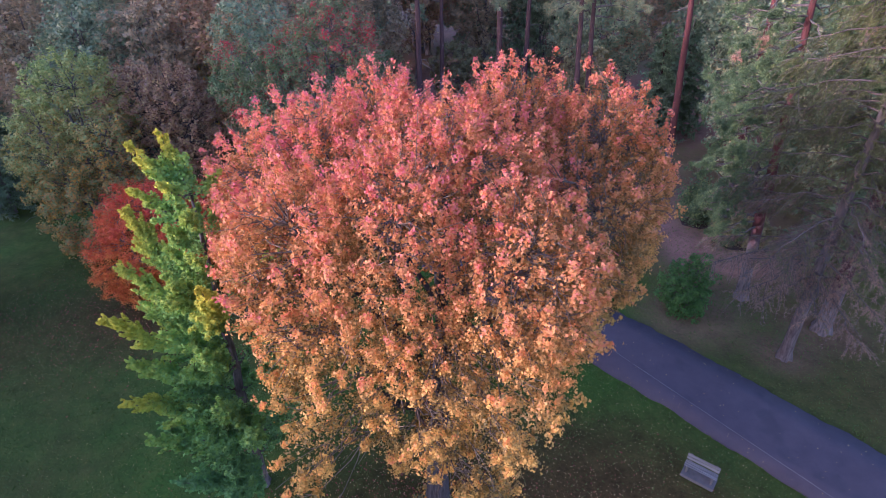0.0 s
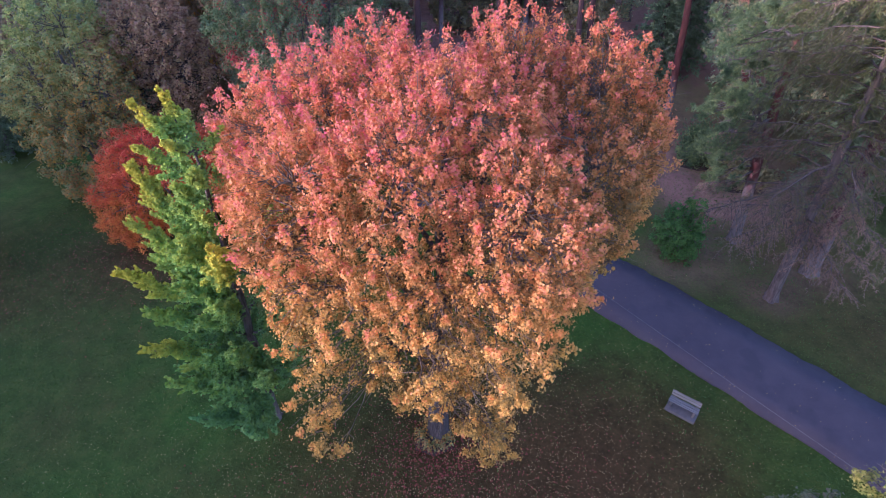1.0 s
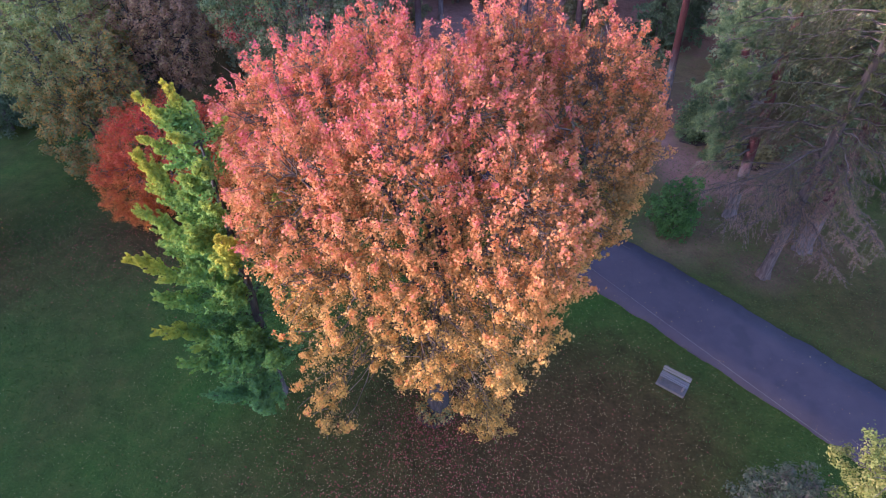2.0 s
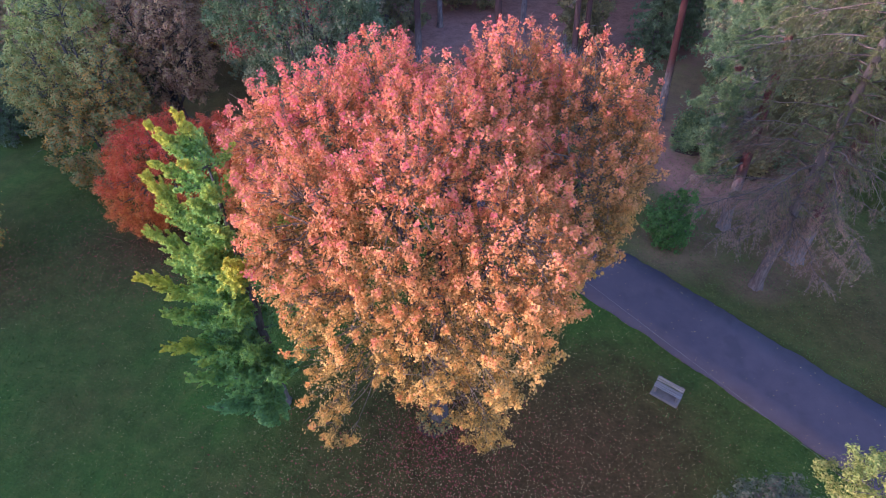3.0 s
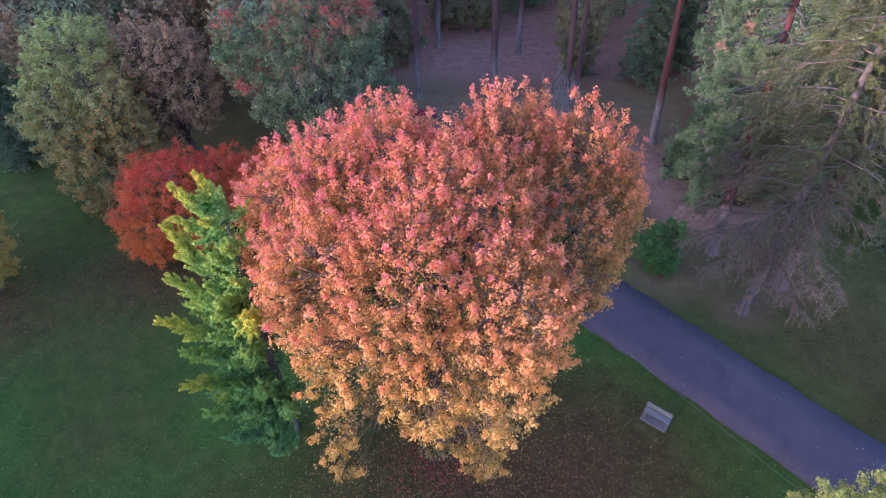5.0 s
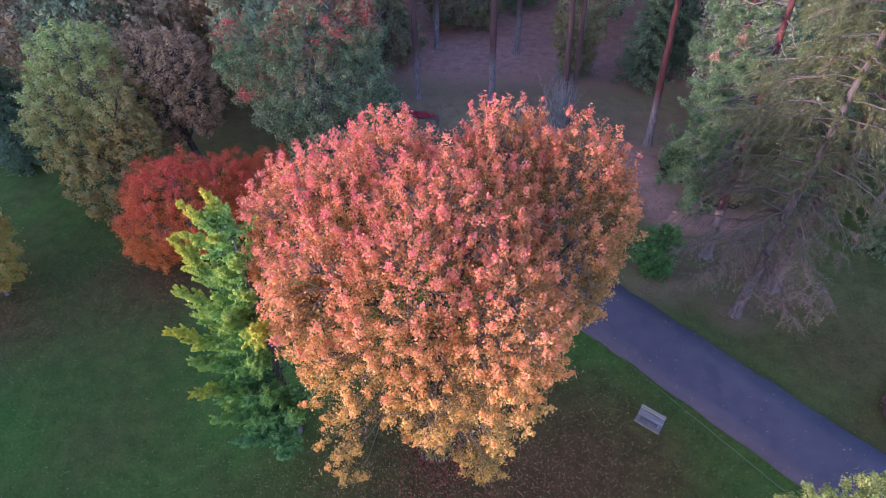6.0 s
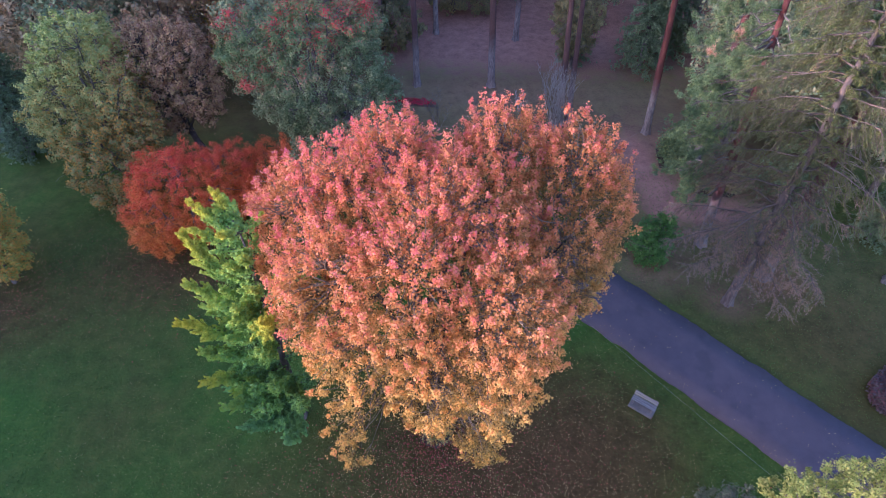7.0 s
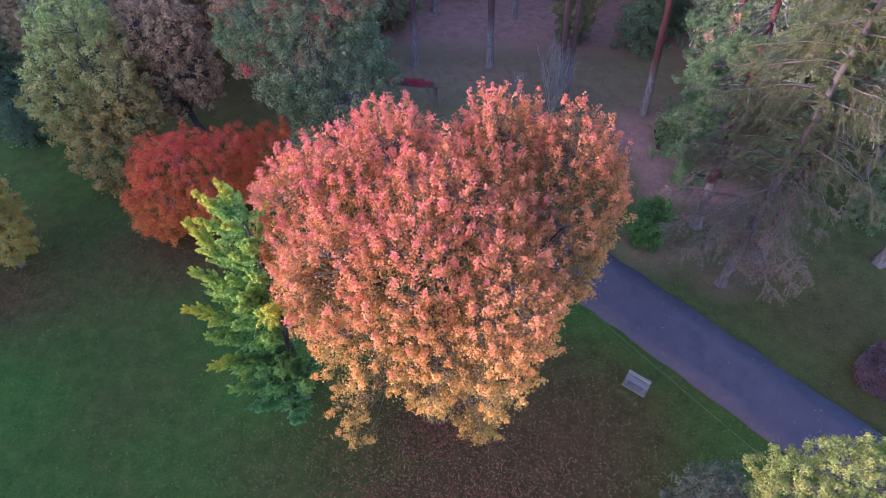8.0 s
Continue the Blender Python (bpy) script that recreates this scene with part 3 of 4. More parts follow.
def spray_tree(name, x, y, boughs, leaf_mat, bark, trunk_r, top, label, leaf=0.125, per_metre=95, lean=(0, 0)):
    """A tree of upswept boughs, each running from the trunk to a tip (world metres) and set with slim leafy shoots; the fourth number says how far its end has yellowed."""
    z0 = ground_z(y)
    tree = thing(name, x, y, label, "tree")
    me, pts = trunk_mesh("trunk", top, trunk_r, 0.04, bark, lean=lean, wander=0.004)
    part("trunk", me, tree)
    P, O, T = [], [], []
    for tx, ty, tz, yellow in boughs:
        tip = Vector((tx - x, ty - y, tz - z0))
        reach = (tip.to_2d() - Vector((lean[0], lean[1])) * tip.z / top).length
        h = max(0.9, tip.z - max(reach * 0.85, 1.2))
        k = min(range(len(pts)), key=lambda i: abs(pts[i].z - h))
        line = bent(pts[k], tip, 6, 0.02, -0.06)
        w = Wood()
        w.add(line, taper(6, 0.07, 0.012), 6)
        size = (tip - pts[k]).length
        for q in range(max(14, int(size * 13.0))):
            f = 0.14 + 0.84 * RNG.random() ** 0.7
            i = min(5, int(f * 6))
            c = line[i].lerp(line[i + 1], f * 6 - i)
            d = (line[i + 1] - line[i]).normalized()
            r = min(2.0, 0.46 * size) * (1.12 - f) ** 0.8 * RNG.uniform(0.55, 1.15)
            side = Vector(RNG.normal(0, 1, 3)) * Vector((1, 1, 0.6))
            side = (side - d * side.dot(d)).normalized()
            go = (d * 1.25 + side * 0.62 + Vector((0, 0, 0.22))).normalized()
            w.add([c, c + go * r], [0.014, 0.005], 3)
            cnt = max(9, int(r * per_metre))
            g = RNG.random(cnt) ** 0.8
            slim = (0.04 + 0.13 * (1 - f)) * (1.15 - g)[:, None]
            pp = np.array(c)[None] + np.array(go)[None] * (g * r)[:, None] + RNG.normal(0, 1, (cnt, 3)) * slim
            P.append(pp)
            O.append(np.repeat(np.array([side * 0.5 + Vector((0, 0, 0.8))]), cnt, axis=0))
            # yellowed ends, plus a rise with height that paints sun on the upper boughs
            T.append(np.clip(0.12 + 0.022 * (tz - 6.0) + yellow * (1.15 * (f + 0.18 * g * r) - 0.5) + 0.10 * g, 0.05, 1.0))
        part("bough", w.mesh("bough", bark), tree)
    P, O, T = np.concatenate(P), np.concatenate(O), np.concatenate(T)
    part("crown", leaf_cloud("crown", P, O, leaf * RNG.uniform(0.7, 1.3, len(P)), leaf_mat, loose=0.7, tone=T), tree, kind="stuff")
    return tree


def needles(centres, axes, per, size, droop=0.0, open_=0.9):
    """Needle tufts: places and ways of the needles."""
    n = len(centres)
    p = np.repeat(centres, per, axis=0)
    d = np.repeat(axes, per, axis=0) * 0.6 + RNG.normal(0, open_, (n * per, 3)) - np.array((0, 0, droop))
    d /= np.linalg.norm(d, axis=1, keepdims=True)
    return p + d * size * 0.08, d


def needle_mesh(name, p, d, size, mat, wide=1.0):
    shape = NEEDLE * np.array((wide, 1, 1))
    return leaf_cloud(name, p, np.zeros_like(p), size * RNG.uniform(0.7, 1.25, len(p)), mat, shape, NEEDLE_F, along=d, loose=1.0)


def pine_tree(name, x, y, height, r, boughs, label, bark=None, lean=(0, 0), tuft=0.25, per=46, spread_=1.0, dead=(), snags=0, mat=None, snag_size=(1.0, 2.6), snag_arc=(0, 360)):
    """A pine: bare stem below, boughs (height, compass degrees, length, drop) with needle tufts in clusters at their ends."""
    tree = thing(name, x, y, label, "tree", "pines at the wood's edge")
    me, pts = trunk_mesh("trunk", height, r, 0.07, bark or B_PINE, lean=lean, wander=0.0009)
    part("trunk", me, tree)
    C, A, DC, DA = [], [], [], []

    def on_trunk(h):
        f = max(0.0, min(0.999, (h + 0.3) / (height + 0.3)))
        return Vector((lean[0] * f, lean[1] * f, h))

    for bi, (h, deg, size, drop) in enumerate(boughs):
        s = on_trunk(h)
        go = Vector((math.cos(radians(deg)), math.sin(radians(deg)), 0))
        tip = s + go * size + Vector((0, 0, -drop))
        w = Wood()
        line = bent(s, tip, 6, 0.03, 0.06)
        w.add(line, taper(6, 0.035 + size * 0.012, 0.015), 6)
        for k in range(int(size * 2.2)):
            f = 0.35 + 0.65 * RNG.random() ** 0.8
            i = min(5, int(f * 6))
            c = line[i].lerp(line[i + 1], f * 6 - i)
            side = Vector(RNG.normal(0, 1, 3))
            side.z *= 0.45
            e = c + (side.normalized() * 0.75 + go * 0.6 + Vector((0, 0, 0.15))) * RNG.uniform(0.5, 1.15) * spread_
            w.add([c, c.lerp(e, 0.5) + Vector((0, 0, -0.03)), e], [0.018, 0.013, 0.008], 4)
            for q in range(6):
                cc = c.lerp(e, 0.85 + 0.2 * RNG.random()) + Vector(RNG.normal(0, 0.11, 3))
                (DC if bi in dead else C).append(tuple(cc))
                (DA if bi in dead else A).append(tuple((e - c).normalized()))
        part("bough", w.mesh("bough", B_GREY), tree)
    for k in range(snags):
        h = RNG.uniform(0.25, 0.75) * height
        s = on_trunk(h)
        a = radians(RNG.uniform(*snag_arc))
        e = s + Vector((math.cos(a), math.sin(a), RNG.uniform(-0.6, 0.1))) * RNG.uniform(*snag_size)
        w = Wood()
        line = bent(s, e, 5, 0.05, 0.1)
        w.add(line, taper(5, 0.04, 0.008), 5)
        for q in range(4):
            b0 = line[1 + q]
            w.add(bent(b0, b0 + Vector(RNG.normal(0, 0.4, 3)) + Vector((0, 0, -0.3)), 3, 0.06), taper(3, 0.014, 0.005), 4)
        part("dead_branch", w.mesh("dead_branch", B_DEAD), tree)
    for nm, cc, aa, mt in (("crown", C, A, mat or M_PINE), ("dead_tuft", DC, DA, M_DEAD)):
        if cc:
            p, d = needles(np.array(cc), np.array(aa), per, tuft)
            part(nm, needle_mesh(nm, p, d, tuft, mt, 1.1), tree, "rust-brown dead needles" if nm == "dead_tuft" else "", kind="stuff")
    return tree


def larch_tree(name, x, y, height, r, boughs, label, lean=(0, 0)):
    """A larch: long sagging boughs (height, compass degrees, length) with hanging feathery twigs; the lowest are brown and nearly bare."""
    tree = thing(name, x, y, label, "tree")
    me, pts = trunk_mesh("trunk", height, r, 0.06, B_FOOT, lean=lean)
    part("trunk", me, tree)
    P, D, BP, BD = [], [], [], []
    for h, deg, size in boughs:
        f = h / height
        # broken short in front of the stem
        if 11.0 < h < 22.0 and math.cos(radians(deg - 245)) > 0.5:
            size *= 0.2
        # short beside the thick pine
        if h < 13.0 and math.cos(radians(deg - 5)) > 0.1:
            size *= 0.4 if h < 8.0 else 0.62
        if h < 7.0:
            size *= 0.8
        s = Vector((lean[0] * f, lean[1] * f, h))
        go = Vector((math.cos(radians(deg)), math.sin(radians(deg)), 0))
        n = 8
        line = [s]
        sag = RNG.uniform(0.34, 0.58)
        for i in range(1, n + 1):
            g = i / n
            line.append(s + go * size * g + Vector((0, 0, size * (0.14 * g - sag * g * g + 0.14 * g ** 4))) + Vector(RNG.normal(0, 0.07, 3)))
        w = Wood()
        w.add(line, taper(n, 0.055, 0.01), 5)
        bare = min(0.96, max(0.04, (13.0 - h) / 6.5))
        for k in range(int(size * 8)):
            g = 0.15 + 0.85 * RNG.random()
            i = min(n - 1, int(g * n))
            c = line[i].lerp(line[i + 1], g * n - i)
            side = go.cross(Vector((0, 0, 1))) * RNG.choice((-1, 1)) * RNG.uniform(0.2, 0.9) + go * RNG.uniform(0.1, 0.7) + Vector((0, 0, -RNG.uniform(0.35, 1.1)))
            e = c + side.normalized() * RNG.uniform(0.6, 2.0) * (1.2 - 0.5 * g) * min(1.0, 0.1 + size / 3.5)
            mid = c.lerp(e, 0.5) + Vector((0, 0, 0.10))
            w.add([c, mid, e], [0.016, 0.012, 0.006], 4)
            brown = RNG.random() < bare
            for q in range(10):
                t = (q + RNG.random()) / 10
                cc = (c.lerp(mid, t * 2) if t < 0.5 else mid.lerp(e, t * 2 - 1)) + Vector(RNG.normal(0, 0.035, 3))
                (BP if brown else P).append(tuple(cc))
                (BD if brown else D).append(tuple((e - c).normalized()))
        part("bough", w.mesh("bough", B_LARCH), tree)
    p, d = needles(np.array(P), np.array(D), 6, 0.2, 0.25, 0.40)
    part("crown", needle_mesh("crown", p, d, 0.22, M_LARCH, 1.05), tree, kind="stuff")
    p, d = needles(np.array(BP), np.array(BD), 5, 0.22, 0.25, 0.36)
    part("bare_twig", needle_mesh("bare_twig", p, d, 0.20, M_TWIG, 0.8), tree, "brown nearly leafless hanging twigs", kind="stuff")
    return tree


M_TWIG = leaf_material("brown_twig", [(0.20, 0.125, 0.10), (0.29, 0.185, 0.145), (0.36, 0.245, 0.19)], patch=0.5, through_light=0.05)
M_TEAL = leaf_material("fir_needle", [(0.11, 0.155, 0.09), (0.16, 0.23, 0.125), (0.22, 0.30, 0.155)], patch=0.4, through_light=0.1)
M_OLIVE = leaf_material("olive_leaf", [(0.16, 0.17, 0.10), (0.24, 0.24, 0.13), (0.31, 0.29, 0.14), (0.38, 0.31, 0.14)], patch=0.3)
M_PURPLE = leaf_material("purple_leaf", [(0.10, 0.085, 0.10), (0.17, 0.14, 0.16), (0.20, 0.085, 0.09), (0.13, 0.14, 0.11)], patch=1.2)
M_FLOWER = leaf_material("red_flower", [(0.10, 0.06, 0.04), (0.45, 0.02, 0.06), (0.55, 0.03, 0.09), (0.5, 0.05, 0.12)], patch=0.9)

# ---- the maple ----
MAPLE_LOBES = [
    (-8.1, 15.6, 15.2, 2.4, 3.0, 3.4), (-6.0, 15.8, 16.0, 2.4, 2.8, 3.7), (-4.2, 17.6, 15.8, 2.8, 3.2, 4.4), (0.9, 18.6, 15.8, 2.7, 3.2, 4.6),
    (4.3, 18.0, 15.6, 2.5, 3.0, 4.4), (5.2, 17.2, 16.0, 1.5, 2.2, 2.7), (-1.6, 14.4, 15.2, 4.6, 4.4, 4.6),
]
MAPLE_SKIRT = [
    (-2.7, 11.5, 15.4, 3.0, 2.7, 3.5), (1.2, 11.0, 14.9, 2.3, 2.7, 3.3), (-6.1, 11.9, 15.0, 2.1, 2.5, 3.3), (3.8, 15.0, 14.8, 1.9, 2.7, 2.9),
    (1.1, 9.9, 12.4, 1.5, 1.9, 2.0), (-1.6, 11.0, 12.0, 3.0, 2.4, 3.0), (-4.8, 11.0, 11.6, 2.3, 2.3, 3.2), (2.5, 15.2, 12.2, 1.8, 2.6, 2.6),
    (-6.7, 13.6, 11.8, 1.9, 2.2, 2.8), (-2.4, 11.6, 9.6, 2.8, 2.2, 2.4),
    (-5.3, 9.3, 9.6, 1.1, 1.0, 1.7), (-5.3, 8.6, 7.9, 0.7, 0.7, 1.2), (0.6, 10.4, 8.4, 1.4, 1.2, 1.7), (0.7, 10.4, 6.2, 0.8, 0.8, 1.2),
]
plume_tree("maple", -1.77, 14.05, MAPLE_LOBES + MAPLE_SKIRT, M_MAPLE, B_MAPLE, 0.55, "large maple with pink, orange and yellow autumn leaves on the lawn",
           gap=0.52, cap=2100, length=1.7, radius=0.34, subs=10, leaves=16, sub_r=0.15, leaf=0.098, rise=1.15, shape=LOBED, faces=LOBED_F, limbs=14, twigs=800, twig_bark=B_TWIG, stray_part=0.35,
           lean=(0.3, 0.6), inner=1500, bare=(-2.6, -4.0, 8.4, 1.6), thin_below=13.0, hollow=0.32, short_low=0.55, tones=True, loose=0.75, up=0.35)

# ---- the ginkgo ----
# tips that reach farthest out over the lawn
GINKGO_BOUGHS = [(-10.8, 13.6, 19.0, 1.0), (-11.6, 13.1, 18.7, 1.0), (-11.0, 14.6, 18.0, 0.3), (-13.8, 14.8, 15.6, 0.8), (-12.2, 13.4, 17.0, 0.7), (-13.2, 12.9, 14.1, 0.6),
                 (-13.2, 13.4, 12.1, 0.4), (-13.7, 12.0, 12.45, 1.0), (-12.7, 10.5, 9.9, 0.95), (-11.9, 10.2, 8.5, 0.35), (-12.1, 11.0, 5.2, 0.0), (-12.7, 12.0, 7.4, 0.1),
                 (-13.0, 11.8, 10.6, 0.4), (-8.3, 10.0, 15.2, 1.1), (-9.5, 12.0, 16.9, 0.3), (-10.4, 12.3, 17.7, 0.7), (-7.8, 9.9, 9.4, 0.1), (-9.0, 9.8, 6.4, 0.0)]
# the rest of the crown, fuller toward the open lawn than toward the wood
for i in range(50):
    up = (i + 0.5) / 50
    z = 5.0 + 13.0 * up
    a = radians(205 + 80 * math.sin(2.4 * i)) if i % 6 else radians(60 + 50 * math.sin(1.7 * i))
    full = min(1.0, 0.72 + 1.1 * up) if up < 0.3 else 1.0 - 0.62 * max(0.0, up - 0.55) / 0.45
    reach = full * (0.82 + 0.16 * math.sin(5.1 * i))
    GINKGO_BOUGHS.append((-10.3 + reach * 3.1 * math.cos(a) + 0.5, 14.0 - 0.6 * up + reach * (3.9 if math.sin(a) < 0 else 2.2) * math.sin(a), z, 0.42 * up))
spray_tree("ginkgo", -10.35, 14.25, GINKGO_BOUGHS, M_GINKGO, B_GREY, 0.26, 15.2, "slender ginkgo with green leaves turning yellow at the tips", lean=(0.1, -0.6))

# ---- the trees behind the lawn ----
plume_tree("japanese_maple", -22.6, 28.4, [(-22.0, 28.0, 7.6, 4.0, 3.4, 3.5), (-23.9, 26.6, 6.2, 2.1, 2.2, 2.7), (-19.8, 29.6, 7.9, 2.4, 2.4, 2.8)], M_RED, B_GREY, 0.22,
           "spreading Japanese maple in deep red leaf", gap=0.75, cap=420, length=1.3, radius=0.65, leaves=32, leaf=0.10, rise=0.5, trunk_top=4.0, limbs=3, twigs=60, inner=80)
plume_tree("japanese_maple", -16.8, 33.0, [(-16.4, 32.4, 6.8, 3.4, 2.8, 2.8), (-18.8, 31.6, 5.8, 2.0, 2.0, 2.2)], M_RED, B_GREY, 0.18,
           "smaller Japanese maple in dull red leaf", gap=0.8, cap=260, length=1.3, radius=0.65, leaves=30, leaf=0.10, rise=0.5, trunk_top=3.2, limbs=2, twigs=40, inner=60)
plume_tree("linden", -31.0, 34.5, [(-31.0, 35.0, 13.2, 3.6, 3.4, 5.2), (-32.8, 32.8, 11.0, 2.2, 2.6, 4.2), (-30.9, 31.8, 7.4, 2.3, 2.4, 4.2), (-28.4, 33.4, 10.6, 2.2, 2.4, 4.4)], M_LIME, B_GREY, 0.4,
           "tall linden with grey-green leaves yellowing low down", gap=1.0, cap=460, length=1.5, radius=0.75, subs=11, leaves=22, leaf=0.17, rise=0.5, limbs=5, twigs=90)
plume_tree("plum_tree", -25.0, 37.6, [(-28.0, 37.6, 13.4, 2.8, 2.8, 3.6), (-25.2, 37.8, 13.4, 2.7, 2.8, 3.7), (-23.7, 37.2, 11.6, 1.6, 2.0, 2.6), (-27.4, 36.8, 10.4, 2.0, 2.0, 2.6)], M_PLUM, B_MAPLE, 0.34,
           "slanting tree in dull maroon and brown leaf", gap=0.85, cap=420, length=1.2, radius=0.7, subs=9, leaves=20, leaf=0.16, limbs=5, twigs=160, inner=20, lean=(-2.6, 0.2))
plume_tree("hornbeam", -12.2, 35.0, [(-12.7, 33.6, 15.2, 4.2, 3.8, 4.8), (-9.8, 33.4, 13.8, 2.9, 3.2, 4.4), (-11.7, 33.0, 10.4, 3.2, 3.0, 3.9), (-16.8, 33.8, 16.6, 2.3, 2.6, 2.6), (-15.0, 33.6, 13.6, 2.0, 2.4, 2.6), (-11.0, 34.4, 18.0, 3.4, 3.2, 4.0)], M_DOG, B_GREY, 0.45,
           "broad green tree flushed red near the top", gap=0.9, cap=700, length=1.4, radius=0.65, leaf=0.155, subs=11, leaves=20, rise=0.2, limbs=6, twigs=90)
plume_tree("crab_apple", -35.0, 23.0, [(-36.8, 23.6, 7.6, 2.6, 2.4, 3.2), (-35.4, 23.6, 7.4, 2.0, 2.0, 2.3), (-34.5, 23.6, 9.3, 1.2, 1.4, 1.4), (-34.0, 23.2, 6.0, 1.3, 1.4, 1.4), (-34.4, 23.0, 4.8, 1.3, 1.4, 1.2)], M_YELLOW, B_GREY, 0.18,
           "small tree turning yellow and orange above red fallen leaves", gap=0.7, cap=300, length=1.0, radius=0.55, leaves=20, leaf=0.14, limbs=2, twigs=40, inner=60)
plume_tree("green_bush", 13.7, 29.3, [(12.8, 29.0, 5.0, 1.0, 1.0, 1.6), (13.8, 29.0, 5.4, 0.8, 0.9, 1.8), (13.4, 28.8, 4.1, 1.0, 0.9, 1.2)], M_BUSH, B_GREY, 0.07,
           "fresh green bush in brown leaf litter", "bush", gap=0.55, cap=160, length=0.9, radius=0.45, subs=8, leaves=18, sub_r=0.22, leaf=0.15, trunk_top=2.4, limbs=3, twigs=30, inner=50)
plume_tree("sunlit_tree", 15.2, 7.0, [(14.2, 7.2, 8.7, 1.4, 1.5, 1.9), (16.2, 7.4, 9.2, 1.7, 1.6, 2.1), (15.2, 6.0, 7.7, 2.2, 2.0, 2.2), (18.2, 7.2, 9.2, 1.8, 1.8, 2.2)], M_NEAR, B_GREY, 0.16,
           "small sunlit tree with pale yellow-green leaves beside the road", gap=0.55, cap=380, length=1.1, radius=0.42, subs=9, leaves=30, sub_r=0.2, leaf=0.085, limbs=4, twigs=90, inner=120)
plume_tree("dark_shrub", 13.4, 8.8, [(13.0, 8.6, 4.2, 1.6, 1.4, 1.8), (11.8, 8.4, 2.8, 1.2, 1.1, 1.3)], M_DARKSHRUB, B_GREY, 0.06,
           "dull grey-green shrub at the foot of the sunlit tree", "shrub", gap=0.6, cap=110, length=0.9, radius=0.45, subs=8, leaves=18, sub_r=0.22, leaf=0.12, trunk_top=2.0, limbs=2, twigs=40, inner=40)

# ---- pines and larch ----
def fan(n, h0, h1, deg0, deg1, size0, size1, drop0, drop1):
    return [(h0 + (h1 - h0) * (i + RNG.random()) / n, RNG.uniform(deg0, deg1), RNG.uniform(size0, size1) * (1 - 0.35 * i / n), RNG.uniform(drop0, drop1)) for i in range(n)]


pine_tree("pine", 17.9, 31.0, 24.0, 0.38, fan(26, 5.5, 14.0, 125, 220, 2.4, 5.0, 0.2, 1.4) + fan(26, 13.0, 22.5, 90, 300, 2.4, 5.6, 0.2, 1.6) + fan(10, 11.0, 22.0, -60, 90, 2.0, 4.0, 0.2, 1.2) + [(16.4, 200, 3.1, 0.1), (16.2, 212, 2.9, 0.5)],
          "ponderosa pine with long-needled green tufts and reddish stem", lean=(-1.6, -1.0), dead=(62,), snags=8)
pine_tree("pine", 19.3, 40.2, 25.0, 0.42, fan(34, 6.0, 22.0, 120, 320, 2.4, 5.2, 0.2, 1.6), "ponderosa pine with a rust-red stem behind the bushes", lean=(-0.6, -0.6), snags=4)
pine_tree("pine", 21.8, 27.9, 26.0, 0.47, fan(26, 15.0, 25.0, 0, 360, 2.4, 4.6, 0.3, 1.2), "thick pine with grey foot and dark red stem", lean=(-0.5, -1.8), snags=40, snag_size=(2.2, 5.0), snag_arc=(-170, 50), bark=B_PINE_LOW)
pine_tree("pine", 16.15, 46.0, 27.0, 0.36, fan(14, 19.0, 26.0, 0, 360, 2.0, 4.0, 0.2, 1.0), "tall slim pine with grey foot and rust-red stem", lean=(-1.4, 0), snags=7)
LARCH_BOUGHS = [(5.2 + 18.0 * ((i + RNG.random()) / 104) ** 0.95, 137.5 * i + RNG.uniform(-25, 25), min(4.8 + 0.07 * i, 7.0 - 3.6 * i / 104) * RNG.uniform(0.7, 1.15)) for i in range(104)]
larch_tree("larch", 18.4, 25.2, 24.0, 0.34, LARCH_BOUGHS, "drooping larch with thin yellow-green needles and bare brown lower twigs", lean=(-1.3, -2.8))
for tx, ty, tr, th, ln in ((-7.6, 53.2, 0.36, 27, (-0.4, 0)), (0.6, 53.6, 0.40, 28, (-1.0, 0)), (3.4, 64.5, 0.36, 26, (0, 0)), (-6.6, 65.6, 0.32, 26, (-0.3, 0)), (7.7, 46.9, 0.32, 26, (-1.4, 0)), (8.6, 47.6, 0.3, 25, (-1.0, 0))):
    pine_tree("pine", tx, ty, th, tr, fan(16, 15.0, th - 1, 0, 360, 2.0, 4.6, 0.2, 1.4), "tall pine with a bare purple-brown stem and pale foot", bark=B_PURPLE, lean=ln, snags=5, mat=M_FOREST)
pine_tree("pine", 31.0, 28.0, 24.0, 0.4, fan(18, 9.0, 23.0, 90, 300, 2.0, 4.4, 0.2, 1.4), "grey-footed pine at the edge of the dry grass", snags=4)

# ---- background wood ----
def round_tree(name, mat, label, wide, high, bark=None, seed_lobes=4):
    """A forest tree to be copied: several lobes heaped on a bare stem, foot at the origin."""
    lobes = []
    for k in range(seed_lobes):
        a = 2.4 * k
        lobes.append((math.cos(a) * wide * 0.35, math.sin(a) * wide * 0.35, high * (0.42 + 0.14 * k), wide * 0.62, wide * 0.62, high * 0.24))
    lobes = [(a, b + 500.0, c + ground_z(500.0), rx, ry, rz) for a, b, c, rx, ry, rz in lobes]
    return plume_tree(name, 0.0, 500.0, lobes, mat, bark or B_GREY, 0.3, label, gap=1.3, cap=170, length=2.0, radius=1.0, subs=8, leaves=12, sub_r=0.5, leaf=0.29,
                      limbs=3, twigs=14, inner=60, lean=(0, 0), group="trees of the wood")


